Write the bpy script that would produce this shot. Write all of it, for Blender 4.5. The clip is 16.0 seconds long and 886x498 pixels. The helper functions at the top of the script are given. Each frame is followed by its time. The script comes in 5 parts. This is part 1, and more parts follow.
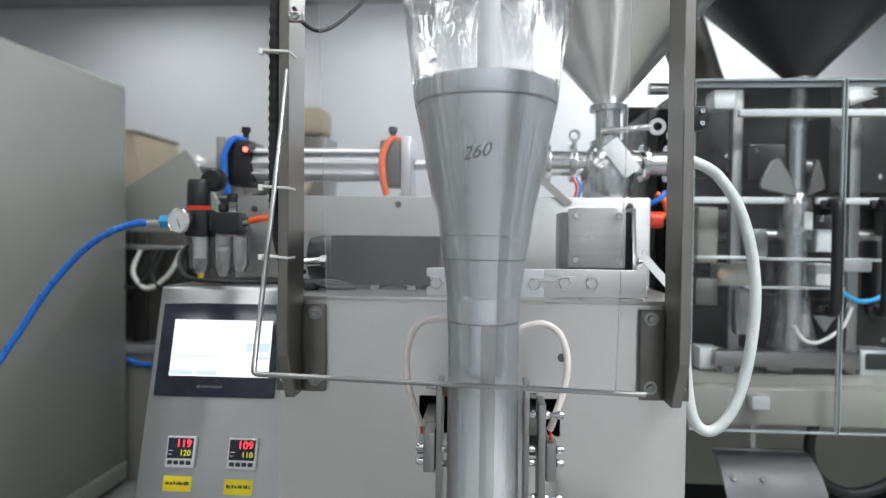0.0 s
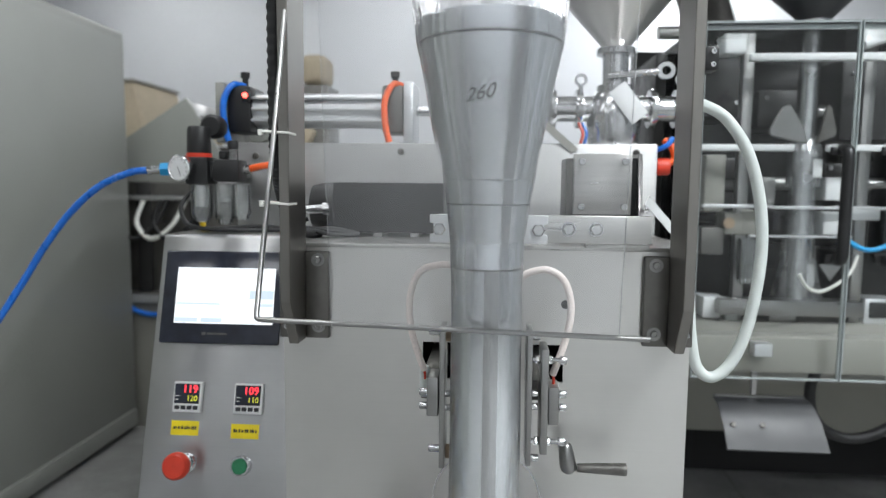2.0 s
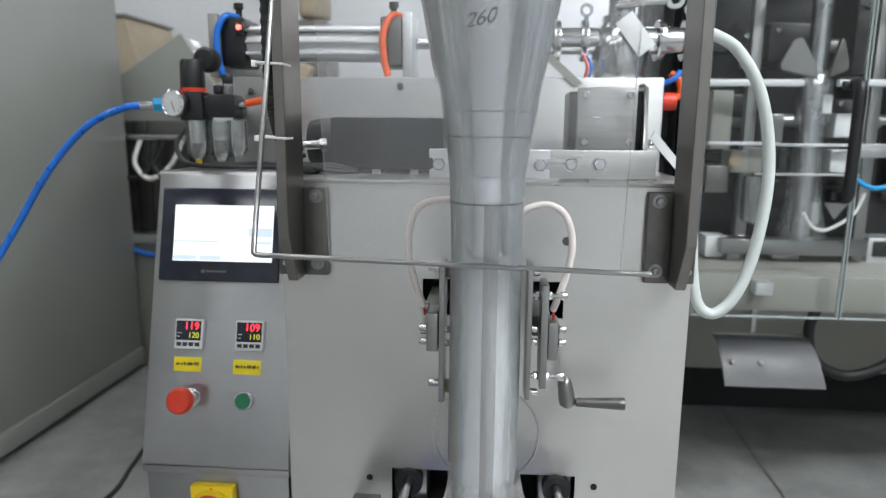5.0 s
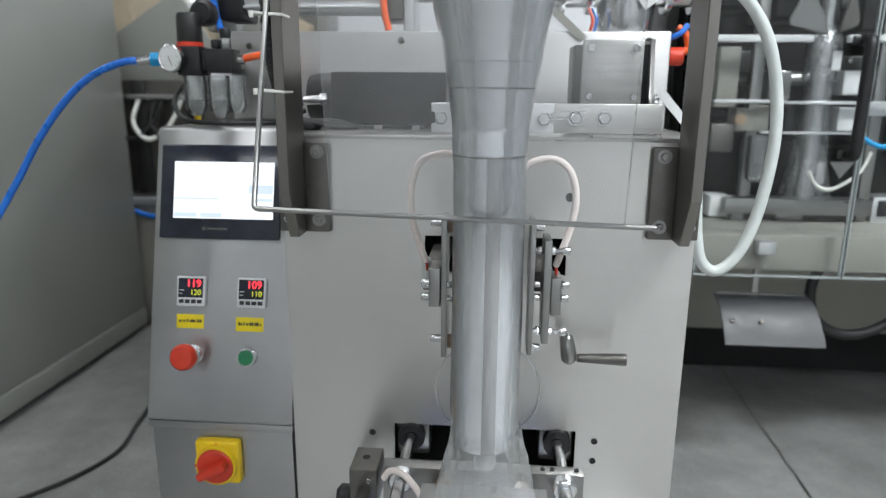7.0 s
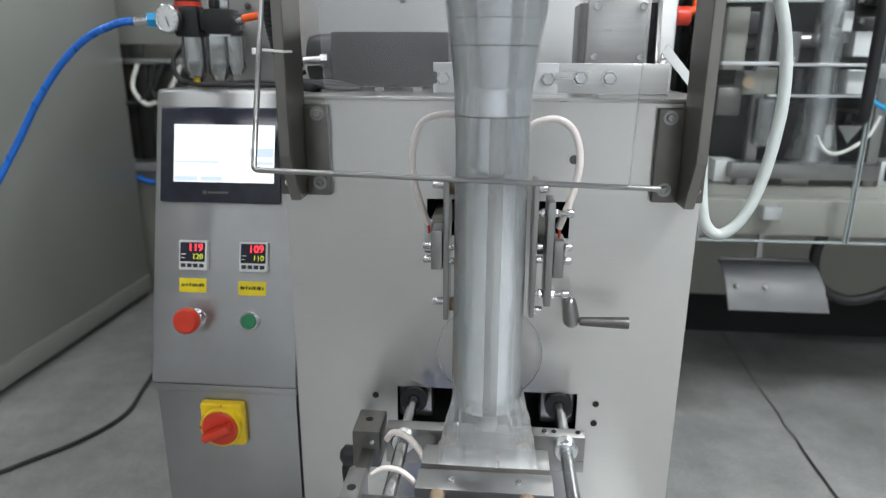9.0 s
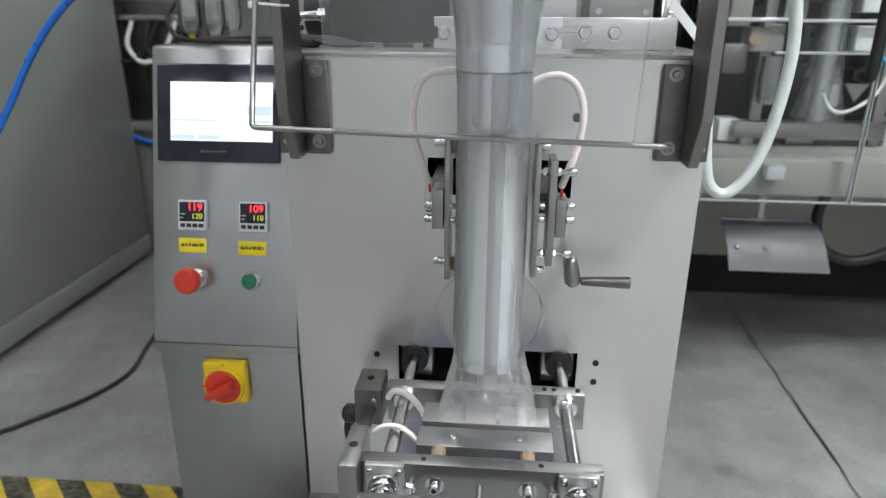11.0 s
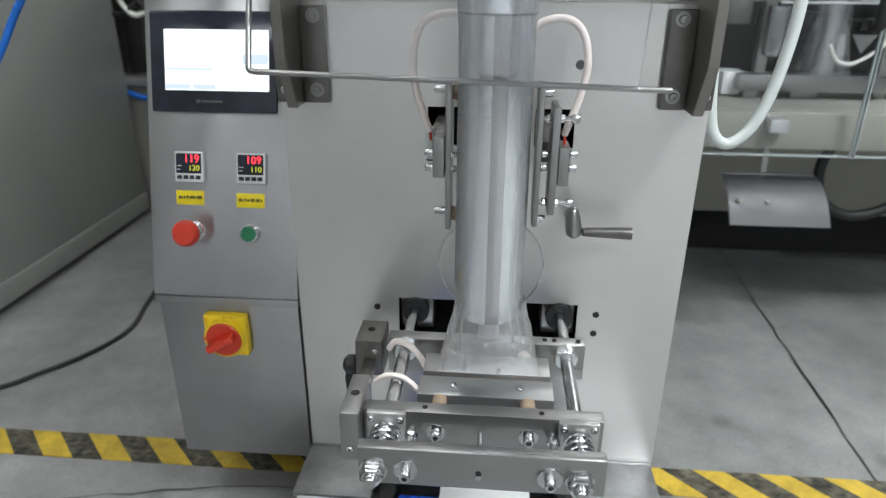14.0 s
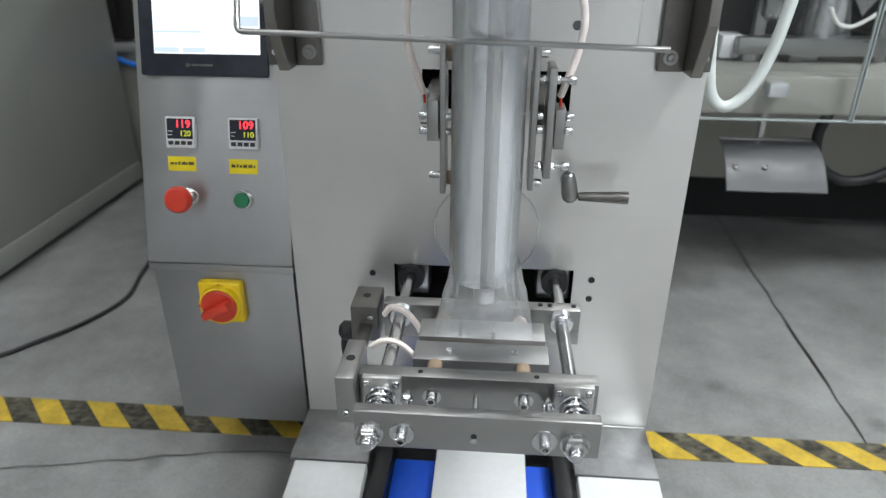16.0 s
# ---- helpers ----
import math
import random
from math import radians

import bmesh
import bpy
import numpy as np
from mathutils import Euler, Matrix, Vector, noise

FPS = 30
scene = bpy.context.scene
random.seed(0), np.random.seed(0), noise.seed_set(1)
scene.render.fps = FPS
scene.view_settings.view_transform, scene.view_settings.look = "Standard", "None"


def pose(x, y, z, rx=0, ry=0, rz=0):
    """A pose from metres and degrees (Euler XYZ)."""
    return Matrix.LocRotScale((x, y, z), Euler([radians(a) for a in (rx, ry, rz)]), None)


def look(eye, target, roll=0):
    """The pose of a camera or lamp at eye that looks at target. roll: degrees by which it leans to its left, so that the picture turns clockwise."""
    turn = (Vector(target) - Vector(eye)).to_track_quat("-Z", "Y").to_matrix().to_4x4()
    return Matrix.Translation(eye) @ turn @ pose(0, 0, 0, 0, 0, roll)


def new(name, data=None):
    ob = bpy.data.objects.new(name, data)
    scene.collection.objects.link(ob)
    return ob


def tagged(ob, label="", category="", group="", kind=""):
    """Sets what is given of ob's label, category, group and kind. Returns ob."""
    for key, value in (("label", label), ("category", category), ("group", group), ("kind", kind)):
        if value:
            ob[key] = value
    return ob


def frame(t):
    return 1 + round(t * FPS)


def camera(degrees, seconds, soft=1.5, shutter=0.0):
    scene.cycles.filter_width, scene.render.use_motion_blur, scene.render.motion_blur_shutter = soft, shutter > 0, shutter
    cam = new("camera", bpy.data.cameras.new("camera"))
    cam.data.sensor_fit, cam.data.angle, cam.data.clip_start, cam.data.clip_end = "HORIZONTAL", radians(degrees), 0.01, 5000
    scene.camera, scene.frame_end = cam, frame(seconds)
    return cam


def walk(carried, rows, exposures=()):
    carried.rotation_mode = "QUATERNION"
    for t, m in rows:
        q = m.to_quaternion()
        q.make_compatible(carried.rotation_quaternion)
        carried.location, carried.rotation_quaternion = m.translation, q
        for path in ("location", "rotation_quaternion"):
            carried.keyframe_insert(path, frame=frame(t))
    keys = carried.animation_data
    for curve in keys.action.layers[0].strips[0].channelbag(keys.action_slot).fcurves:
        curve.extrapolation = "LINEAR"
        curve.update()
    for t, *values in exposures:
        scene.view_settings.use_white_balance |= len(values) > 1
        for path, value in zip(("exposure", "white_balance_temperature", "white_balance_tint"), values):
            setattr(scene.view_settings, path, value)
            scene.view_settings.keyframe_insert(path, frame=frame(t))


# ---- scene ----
cam = camera(67.7, 16.0, soft=1.25)
cam.data.dof.use_dof = True
cam.data.dof.focus_distance = 0.80
cam.data.dof.aperture_fstop = 4.2
PATH = [
    (0, (0.074, -0.943, 0.996), (-0.065, 1.052, 0.948), 0.6),
    (0.5, (0.077, -0.941, 0.994), (-0.067, 1.053, 0.916), 0.5),
    (1, (0.078, -0.939, 0.994), (-0.067, 1.052, 0.876), 0.5),
    (1.5, (0.076, -0.937, 0.992), (-0.067, 1.052, 0.843), 0.5),
    (2, (0.075, -0.934, 0.988), (-0.075, 1.051, 0.795), 0.5),
    (2.5, (0.076, -0.932, 0.984), (-0.075, 1.049, 0.759), 0.5),
    (3, (0.076, -0.931, 0.983), (-0.075, 1.047, 0.734), 0.5),
    (3.5, (0.076, -0.929, 0.981), (-0.074, 1.045, 0.697), 0.5),
    (6, (0.078, -0.921, 0.973), (-0.078, 1.029, 0.555), 0.4),
    (6.5, (0.076, -0.921, 0.968), (-0.08, 1.022, 0.519), 0.4),
    (7, (0.076, -0.919, 0.967), (-0.079, 1.018, 0.494), 0.4),
    (7.5, (0.076, -0.919, 0.965), (-0.079, 1.014, 0.474), 0.4),
    (8, (0.076, -0.917, 0.963), (-0.079, 1.008, 0.443), 0.4),
    (8.5, (0.077, -0.916, 0.962), (-0.084, 1.001, 0.415), 0.3),
    (9, (0.077, -0.915, 0.959), (-0.085, 0.996, 0.393), 0.3),
    (9.5, (0.076, -0.914, 0.957), (-0.083, 0.99, 0.363), 0.3),
    (10, (0.076, -0.912, 0.956), (-0.083, 0.981, 0.333), 0.3),
    (12.5, (0.074, -0.91, 0.948), (-0.082, 0.945, 0.216), 0.3),
    (13, (0.075, -0.911, 0.943), (-0.081, 0.939, 0.199), 0.2),
    (13.5, (0.072, -0.908, 0.943), (-0.078, 0.932, 0.176), 0.3),
    (14, (0.072, -0.909, 0.94), (-0.077, 0.924, 0.152), 0.3),
    (14.5, (0.0735, -0.9075, 0.938), (-0.078, 0.914, 0.133), 0.3),
    (15, (0.075, -0.906, 0.936), (-0.072, 0.906, 0.102), 0.2),
    (15.5, (0.073, -0.906, 0.934), (-0.066, 0.901, 0.087), 0.2),
    (16, (0.074, -0.906, 0.932), (-0.062, 0.892, 0.060), 0.2),
]
walk(cam, [(t, look(eye, target, roll)) for t, eye, target, roll in PATH])

# ---- light ----
world = bpy.data.worlds.new("world")
scene.world = world
world.use_nodes = True
world.node_tree.nodes["Background"].inputs[0].default_value = (0.75, 0.82, 0.9, 1)
world.node_tree.nodes["Background"].inputs[1].default_value = 0.03
scene.view_settings.exposure = 0.27
LAMP_POWER = 28.0
LIT = {-3.2: (0.05, 0.1, 1.6), -1.2: (0.03, 0.05, 3.9), 0.9: (0.03, 0.05, 0.4), 5.0: (0.1, 0.15, 1.9)}


def ceiling_lamp_light(x, y, z, length, width, power):
    data = bpy.data.lights.new("tube_light", "AREA")
    data.shape, data.size, data.size_y, data.energy = "RECTANGLE", length, width, power
    data.color = (0.92, 0.97, 1.0)
    ob = new("tube_light", data)
    ob.location = (x, y, z)
    return ob


# ---- materials ----
def nodes_of(name):
    m = bpy.data.materials.new(name)
    m.use_nodes = True
    nt = m.node_tree
    return m, nt, nt.nodes["Principled BSDF"]


def surface(name, color, rough=0.5, metal=0.0, grain=0.0, scale=(30, 30, 30), stain=0.0, stain_scale=3.0, bump=0.0, rough_var=0.0, emit=None, power=0.0, spec=None, coat=0.0, brushed=0.0):
    """A procedural surface: base colour, fine grain and broad stains, roughness that varies with both."""
    m, nt, b = nodes_of(name)
    b.inputs["Roughness"].default_value = rough
    b.inputs["Metallic"].default_value = metal
    b.inputs["Base Color"].default_value = (*color, 1)
    if spec is not None:
        b.inputs["Specular IOR Level"].default_value = spec
    if coat:
        b.inputs["Coat Weight"].default_value = coat
    if brushed:
        way = nt.nodes.new("ShaderNodeCombineXYZ")
        way.inputs[2].default_value = 1.0
        b.inputs["Anisotropic"].default_value = brushed
        nt.links.new(way.outputs[0], b.inputs["Tangent"])
    if emit:
        b.inputs["Emission Color"].default_value = (*emit, 1)
        b.inputs["Emission Strength"].default_value = power
    if grain or stain or bump or rough_var:
        tc = nt.nodes.new("ShaderNodeTexCoord")
        mp = nt.nodes.new("ShaderNodeMapping")
        mp.inputs["Scale"].default_value = scale
        nt.links.new(tc.outputs["Object"], mp.inputs[0])
        n1 = nt.nodes.new("ShaderNodeTexNoise")
        n1.inputs["Scale"].default_value, n1.inputs["Detail"].default_value = 1.0, 4.0
        nt.links.new(mp.outputs[0], n1.inputs["Vector"])
        n2 = nt.nodes.new("ShaderNodeTexNoise")
        n2.inputs["Scale"].default_value, n2.inputs["Detail"].default_value = stain_scale, 5.0
        n2.inputs["Roughness"].default_value = 0.6
        nt.links.new(tc.outputs["Object"], n2.inputs["Vector"])

        def lin(src, lo, hi):
            r = nt.nodes.new("ShaderNodeMapRange")
            r.inputs["From Min"].default_value, r.inputs["From Max"].default_value = 0.3, 0.7
            r.inputs["To Min"].default_value, r.inputs["To Max"].default_value = lo, hi
            nt.links.new(src, r.inputs["Value"])
            return r.outputs[0]
        a = lin(n1.outputs[0], 1 - grain, 1 + grain)
        c = lin(n2.outputs[0], 1 - stain, 1 + stain * 0.5)
        mul = nt.nodes.new("ShaderNodeMath")
        mul.operation = "MULTIPLY"
        nt.links.new(a, mul.inputs[0])
        nt.links.new(c, mul.inputs[1])
        vm = nt.nodes.new("ShaderNodeVectorMath")
        vm.operation = "SCALE"
        vm.inputs[0].default_value = color
        nt.links.new(mul.outputs[0], vm.inputs["Scale"])
        nt.links.new(vm.outputs[0], b.inputs["Base Color"])
        if rough_var:
            add = nt.nodes.new("ShaderNodeMath")
            add.operation = "ADD"
            nt.links.new(lin(n1.outputs[0], rough - rough_var, rough + rough_var), add.inputs[0])
            nt.links.new(lin(n2.outputs[0], -rough_var, rough_var), add.inputs[1])
            nt.links.new(add.outputs[0], b.inputs["Roughness"])
        if bump:
            bp = nt.nodes.new("ShaderNodeBump")
            bp.inputs["Strength"].default_value, bp.inputs["Distance"].default_value = 1.0, bump
            nt.links.new(n1.outputs[0], bp.inputs["Height"])
            nt.links.new(bp.outputs[0], b.inputs["Normal"])
    return m


def clear(name, tint, see, rough=0.06, white=0.0, ior=1.45, crinkle=0.0, grid=(20, 20, 12)):
    """Thin clear plastic: mostly see-through, a share of gloss and of milky white."""
    m, nt, b = nodes_of(name)
    nt.nodes.remove(b)
    out = nt.nodes["Material Output"]
    tr = nt.nodes.new("ShaderNodeBsdfTransparent")
    tr.inputs[0].default_value = (*tint, 1)
    gl = nt.nodes.new("ShaderNodeBsdfGlossy")
    gl.inputs["Roughness"].default_value = rough
    gl.inputs[0].default_value = (1, 1, 1, 1)
    df = nt.nodes.new("ShaderNodeBsdfDiffuse")
    df.inputs[0].default_value = (0.85, 0.87, 0.88, 1)
    if crinkle:
        tc = nt.nodes.new("ShaderNodeTexCoord")
        mp = nt.nodes.new("ShaderNodeMapping")
        mp.inputs["Scale"].default_value = grid
        nt.links.new(tc.outputs["Object"], mp.inputs[0])
        nz = nt.nodes.new("ShaderNodeTexNoise")
        nz.inputs["Scale"].default_value, nz.inputs["Detail"].default_value, nz.inputs["Distortion"].default_value = 1.0, 3.0, 1.2
        nt.links.new(mp.outputs[0], nz.inputs["Vector"])
        ridge = nt.nodes.new("ShaderNodeMath")
        ridge.operation = "PINGPONG"
        ridge.inputs[1].default_value = 0.12
        nt.links.new(nz.outputs[0], ridge.inputs[0])
        bp = nt.nodes.new("ShaderNodeBump")
        bp.inputs["Strength"].default_value, bp.inputs["Distance"].default_value = 1.0, crinkle
        nt.links.new(ridge.outputs[0], bp.inputs["Height"])
        nt.links.new(bp.outputs[0], gl.inputs["Normal"])
    fr = nt.nodes.new("ShaderNodeFresnel")
    fr.inputs[0].default_value = ior
    m1 = nt.nodes.new("ShaderNodeMixShader")
    m1.inputs[0].default_value = white
    nt.links.new(tr.outputs[0], m1.inputs[1])
    nt.links.new(df.outputs[0], m1.inputs[2])
    ad = nt.nodes.new("ShaderNodeMath")
    ad.operation = "ADD"
    ad.use_clamp = True
    ad.inputs[1].default_value = 1 - see
    nt.links.new(fr.outputs[0], ad.inputs[0])
    m2 = nt.nodes.new("ShaderNodeMixShader")
    nt.links.new(ad.outputs[0], m2.inputs[0])
    nt.links.new(m1.outputs[0], m2.inputs[1])
    nt.links.new(gl.outputs[0], m2.inputs[2])
    nt.links.new(m2.outputs[0], out.inputs[0])
    return m


STEEL = surface("brushed_steel", (0.66, 0.652, 0.63), 0.30, 0.95, 0.012, (6, 6, 380), 0.10, 2.2, 0, 0.008, brushed=0.75)
STEEL_H = surface("brushed_steel_across", (0.56, 0.555, 0.54), 0.34, 0.9, 0.06, (6, 200, 200), 0.12, 5.0, 0.00006, 0.06)
STEEL_CAB = surface("brushed_steel_upright", (0.42, 0.42, 0.42), 0.29, 0.95, 0.014, (6, 420, 420), 0.16, 3.5, 0, 0.006, brushed=0.7)
DARKSTEEL = surface("worn_dark_steel", (0.17, 0.164, 0.153), 0.38, 0.9, 0.10, (60, 60, 60), 0.2, 8.0, 0.0001, 0.07)
MILLED = surface("milled_steel", (0.335, 0.332, 0.325), 0.28, 0.94, 0.012, (12, 300, 300), 0.07, 7.0, 0, 0.004)
POSTSTEEL = surface("brown_grey_steel", (0.24, 0.228, 0.212), 0.33, 0.92, 0.02, (300, 12, 12), 0.10, 6.0, 0, 0.006)
CHROME = surface("chrome", (0.57, 0.575, 0.58), 0.22, 1.0, 0.04, (40, 40, 40), 0.1, 20.0, 0, 0.04)
ZINC = surface("galvanised_sheet", (0.86, 0.885, 0.91), 0.19, 0.90, 0.006, (90, 90, 4), 0.025, 6.0, 0, 0.012)
ALU = surface("aluminium", (0.68, 0.69, 0.70), 0.38, 0.85, 0.05, (8, 120, 120), 0.08, 6.0, 0.00005, 0.05)
FILLERSTEEL = surface("dull_sheet_steel", (0.40, 0.40, 0.395), 0.42, 0.8, 0.03, (8, 8, 200), 0.12, 3.0, 0, 0.03, brushed=0.5)
WINGSTEEL = surface("scuffed_steel_sheet", (0.36, 0.362, 0.365), 0.46, 0.88, 0.02, (200, 12, 12), 0.40, 14.0, 0, 0.03)
BLACK = surface("black_plastic", (0.010, 0.010, 0.011), 0.42, 0.0, 0.04, (60, 60, 60), 0.15, 8, 0, 0.03)
BLACKRUB = surface("black_rubber", (0.010, 0.010, 0.011), 0.55, 0.0, 0.2, (80, 80, 80), 0.2, 10)
# Base colour blackened to carry the shade inside the second machine's guard.
MACHDARK = surface("near_black_machine", (0.028, 0.0275, 0.027), 0.40, 0.3, 0.1, (40, 40, 40), 0.3, 5.0, 0.0001, 0.08)
# Near-black put where only shade is: gaps, holes, the space under a cabinet.
SHADE_BLACK = surface("painted_shade_black", (0.008, 0.008, 0.009), 0.8)
CREAM = surface("cream_powder_coat", (0.26, 0.255, 0.228), 0.45, 0.0, 0.03, (300, 300, 300), 0.10, 2.0, 0.00004, 0.05)
GREYPAINT = surface("grey_powder_coat", (0.25, 0.255, 0.235), 0.36, 0.0, 0.03, (250, 250, 250), 0.10, 1.6, 0.00005, 0.06)
WHITEPL = surface("white_plastic", (0.66, 0.67, 0.67), 0.4, 0.0, 0.03, (80, 80, 80), 0.06, 6)
WALL = surface("painted_wall", (0.72, 0.73, 0.75), 0.7, 0.0, 0.02, (30, 30, 30), 0.05, 0.8, 0.0003)
# Sheet metal with the shade round the second machine put into its colour.
CHUTE = surface("shade_dark_sheet", (0.036, 0.037, 0.040), 0.45, 0.0, 0.03, (60, 60, 60), 0.15, 8.0, 0.00003, 0.06)
# Unseen side walls and ceiling: dim tones chosen to hold bounced light down.
HALLWALL = surface("dim_blue_grey_wall", (0.36, 0.38, 0.40), 0.7, 0.0, 0.03, (30, 30, 30), 0.08, 0.8, 0.0003)
# Pale tone makes the unseen south wall a reflector for the metal.
PALEWALL = surface("pale_reflector_wall", (0.70, 0.71, 0.72), 0.7, 0.0, 0.03, (30, 30, 30), 0.08, 0.8, 0.0003)
CEIL = surface("dim_grey_ceiling", (0.30, 0.31, 0.32), 0.8, 0.0, 0.02, (10, 10, 10), 0.05, 0.6)
BLUE = surface("blue_hose", (0.014, 0.15, 0.60), 0.3, 0.0, 0.05, (60, 60, 60), 0.1, 8, 0, 0.04)
CYAN = surface("cyan_fitting", (0.01, 0.30, 0.62), 0.3, 0.0, 0.05, (60, 60, 60), 0.1, 8)
ORANGE = surface("orange_hose", (0.85, 0.12, 0.02), 0.32, 0.0, 0.05, (60, 60, 60), 0.1, 8)
RED = surface("red_plastic", (0.62, 0.045, 0.02), 0.36, 0.0, 0.05, (100, 100, 100), 0.1, 15, 0, 0.04)
YELLOW = surface("yellow_plastic", (0.80, 0.55, 0.01), 0.38, 0.0, 0.04, (100, 100, 100), 0.08, 12, 0, 0.04)
YLABEL = surface("yellow_label", (0.78, 0.62, 0.01), 0.45, 0.0, 0.04, (100, 100, 100), 0.06, 12)
GREEN = surface("green_plastic", (0.015, 0.16, 0.07), 0.36, 0.0, 0.05, (100, 100, 100), 0.1, 12)
BROWN = surface("brown_laminate", (0.30, 0.22, 0.15), 0.5, 0.0, 0.12, (120, 120, 20), 0.15, 12)
SLEEVE = surface("woven_glass_sleeve", (0.78, 0.70, 0.66), 0.7, 0.0, 0.10, (500, 500, 500), 0.12, 30, 0.0003)
TIE = surface("white_cable_tie", (0.72, 0.72, 0.68), 0.5)
MILKY = surface("milky_silicone", (0.58, 0.62, 0.60), 0.35, 0.0, 0.03, (60, 60, 60), 0.08, 8, 0, 0.05)
INK = surface("ink", (0.02, 0.02, 0.025), 0.5)
# Gloss black with the screen's bluish glow mixed into the base colour.
BEZEL = surface("gloss_black_glow_tint", (0.018, 0.021, 0.034), 0.16, 0.0, 0.2, (60, 60, 60), 0.3, 10)
SCREEN = surface("lit_screen", (0.02, 0.02, 0.02), 0.15, emit=(0.90, 0.95, 1.0), power=1.15)
SCREEN_BLUE = surface("lit_screen_blue", (0.02, 0.02, 0.02), 0.15, emit=(0.70, 0.84, 1.0), power=0.85)
REDLED = surface("red_digits", (0.1, 0.0, 0.0), 0.4, emit=(1.0, 0.04, 0.06), power=2.2)
REDLAMP = surface("red_indicator", (0.3, 0.0, 0.0), 0.4, emit=(1.0, 0.08, 0.06), power=6.0)
YELLED = surface("yellow_digits", (0.1, 0.1, 0.0), 0.4, emit=(0.62, 0.68, 0.04), power=0.9)
TAPEY = surface("floor_tape_yellow", (0.58, 0.40, 0.045), 0.5, 0.0, 0.12, (90, 90, 90), 0.30, 16, 0.0001, 0.05)
TAPEK = surface("floor_tape_black", (0.085, 0.078, 0.056), 0.55, 0.0, 0.95, (55, 90, 70), 0.8, 24, 0.0001, 0.05)
CARTON = surface("carton", (0.45, 0.38, 0.28), 0.8, 0.0, 0.05, (60, 60, 60), 0.1, 4)
BELT = surface("blue_belt", (0.01, 0.09, 0.62), 0.4, 0.0, 0.05, (60, 60, 60), 0.1, 8)
LAMPGLOW = surface("lamp_tube", (0.9, 0.9, 0.9), 0.4, emit=(0.95, 0.98, 1.0), power=6.0)
FILM = clear("clear_film", (0.98, 0.985, 0.99), 0.90, 0.05, 0.085, 1.40, 0.004, (30, 30, 8))
FILM_NECK = clear("clear_film_folds", (0.98, 0.985, 0.99), 0.87, 0.06, 0.05, 1.40, 0.006, (60, 60, 30))
FILM_WEB = clear("clear_film_web", (0.98, 0.98, 0.99), 0.985, 0.30, 0.07)
ACRYLIC = clear("clear_acrylic", (0.97, 0.98, 0.98), 0.995, 0.05, 0.006, 1.16)
BOWL = clear("clear_plastic_bowl", (0.97, 0.98, 0.98), 0.96, 0.08, 0.08)
ACRYLIC_EDGE = surface("acrylic_edge", (0.30, 0.33, 0.33), 0.25)


def concrete():
    m, nt, b = nodes_of("concrete_floor")
    tc = nt.nodes.new("ShaderNodeTexCoord")
    col = None
    last = None
    for sc, det, lo, hi in ((1.3, 6, 0.70, 1.18), (7.0, 8, 0.76, 1.14), (120.0, 3, 0.90, 1.08)):
        n = nt.nodes.new("ShaderNodeTexNoise")
        n.inputs["Scale"].default_value, n.inputs["Detail"].default_value = sc, det
        n.inputs["Roughness"].default_value = 0.62
        nt.links.new(tc.outputs["Object"], n.inputs["Vector"])
        r = nt.nodes.new("ShaderNodeMapRange")
        r.inputs["From Min"].default_value, r.inputs["From Max"].default_value = 0.32, 0.68
        r.inputs["To Min"].default_value, r.inputs["To Max"].default_value = lo, hi
        nt.links.new(n.outputs[0], r.inputs["Value"])
        last = n
        if col is None:
            col = r.outputs[0]
        else:
            mu = nt.nodes.new("ShaderNodeMath")
            mu.operation = "MULTIPLY"
            nt.links.new(col, mu.inputs[0])
            nt.links.new(r.outputs[0], mu.inputs[1])
            col = mu.outputs[0]
    v = nt.nodes.new("ShaderNodeTexVoronoi")
    v.inputs["Scale"].default_value = 3.2
    nt.links.new(tc.outputs["Object"], v.inputs["Vector"])
    spot = nt.nodes.new("ShaderNodeMapRange")
    spot.inputs["From Min"].default_value, spot.inputs["From Max"].default_value = 0.03, 0.10
    spot.inputs["To Min"].default_value, spot.inputs["To Max"].default_value = 0.68, 1.0
    nt.links.new(v.outputs["Distance"], spot.inputs["Value"])
    mu = nt.nodes.new("ShaderNodeMath")
    mu.operation = "MULTIPLY"
    nt.links.new(col, mu.inputs[0])
    nt.links.new(spot.outputs[0], mu.inputs[1])
    vm = nt.nodes.new("ShaderNodeVectorMath")
    vm.operation = "SCALE"
    vm.inputs[0].default_value = (0.27, 0.27, 0.264)
    nt.links.new(mu.outputs[0], vm.inputs["Scale"])
    nt.links.new(vm.outputs[0], b.inputs["Base Color"])
    b.inputs["Roughness"].default_value = 0.5
    bp = nt.nodes.new("ShaderNodeBump")
    bp.inputs["Distance"].default_value = 0.0006
    nt.links.new(last.outputs[0], bp.inputs["Height"])
    nt.links.new(bp.outputs[0], b.inputs["Normal"])
    return m


CONCRETE = concrete()


# ---- builders ----
def thing(name, base, label, category, group=""):
    ob = new(name)
    ob.empty_display_size = 0.05
    ob.location = base
    return tagged(ob, label, category, group)


def link(name, bm, mat, smooth=False):
    bmesh.ops.recalc_face_normals(bm, faces=bm.faces[:])
    me = bpy.data.meshes.new(name)
    bm.to_mesh(me)
    bm.free()
    me.materials.append(mat)
    if smooth:
        me.polygons.foreach_set("use_smooth", [True] * len(me.polygons))
        me.set_sharp_from_angle(angle=radians(40))
    return new(name, me)


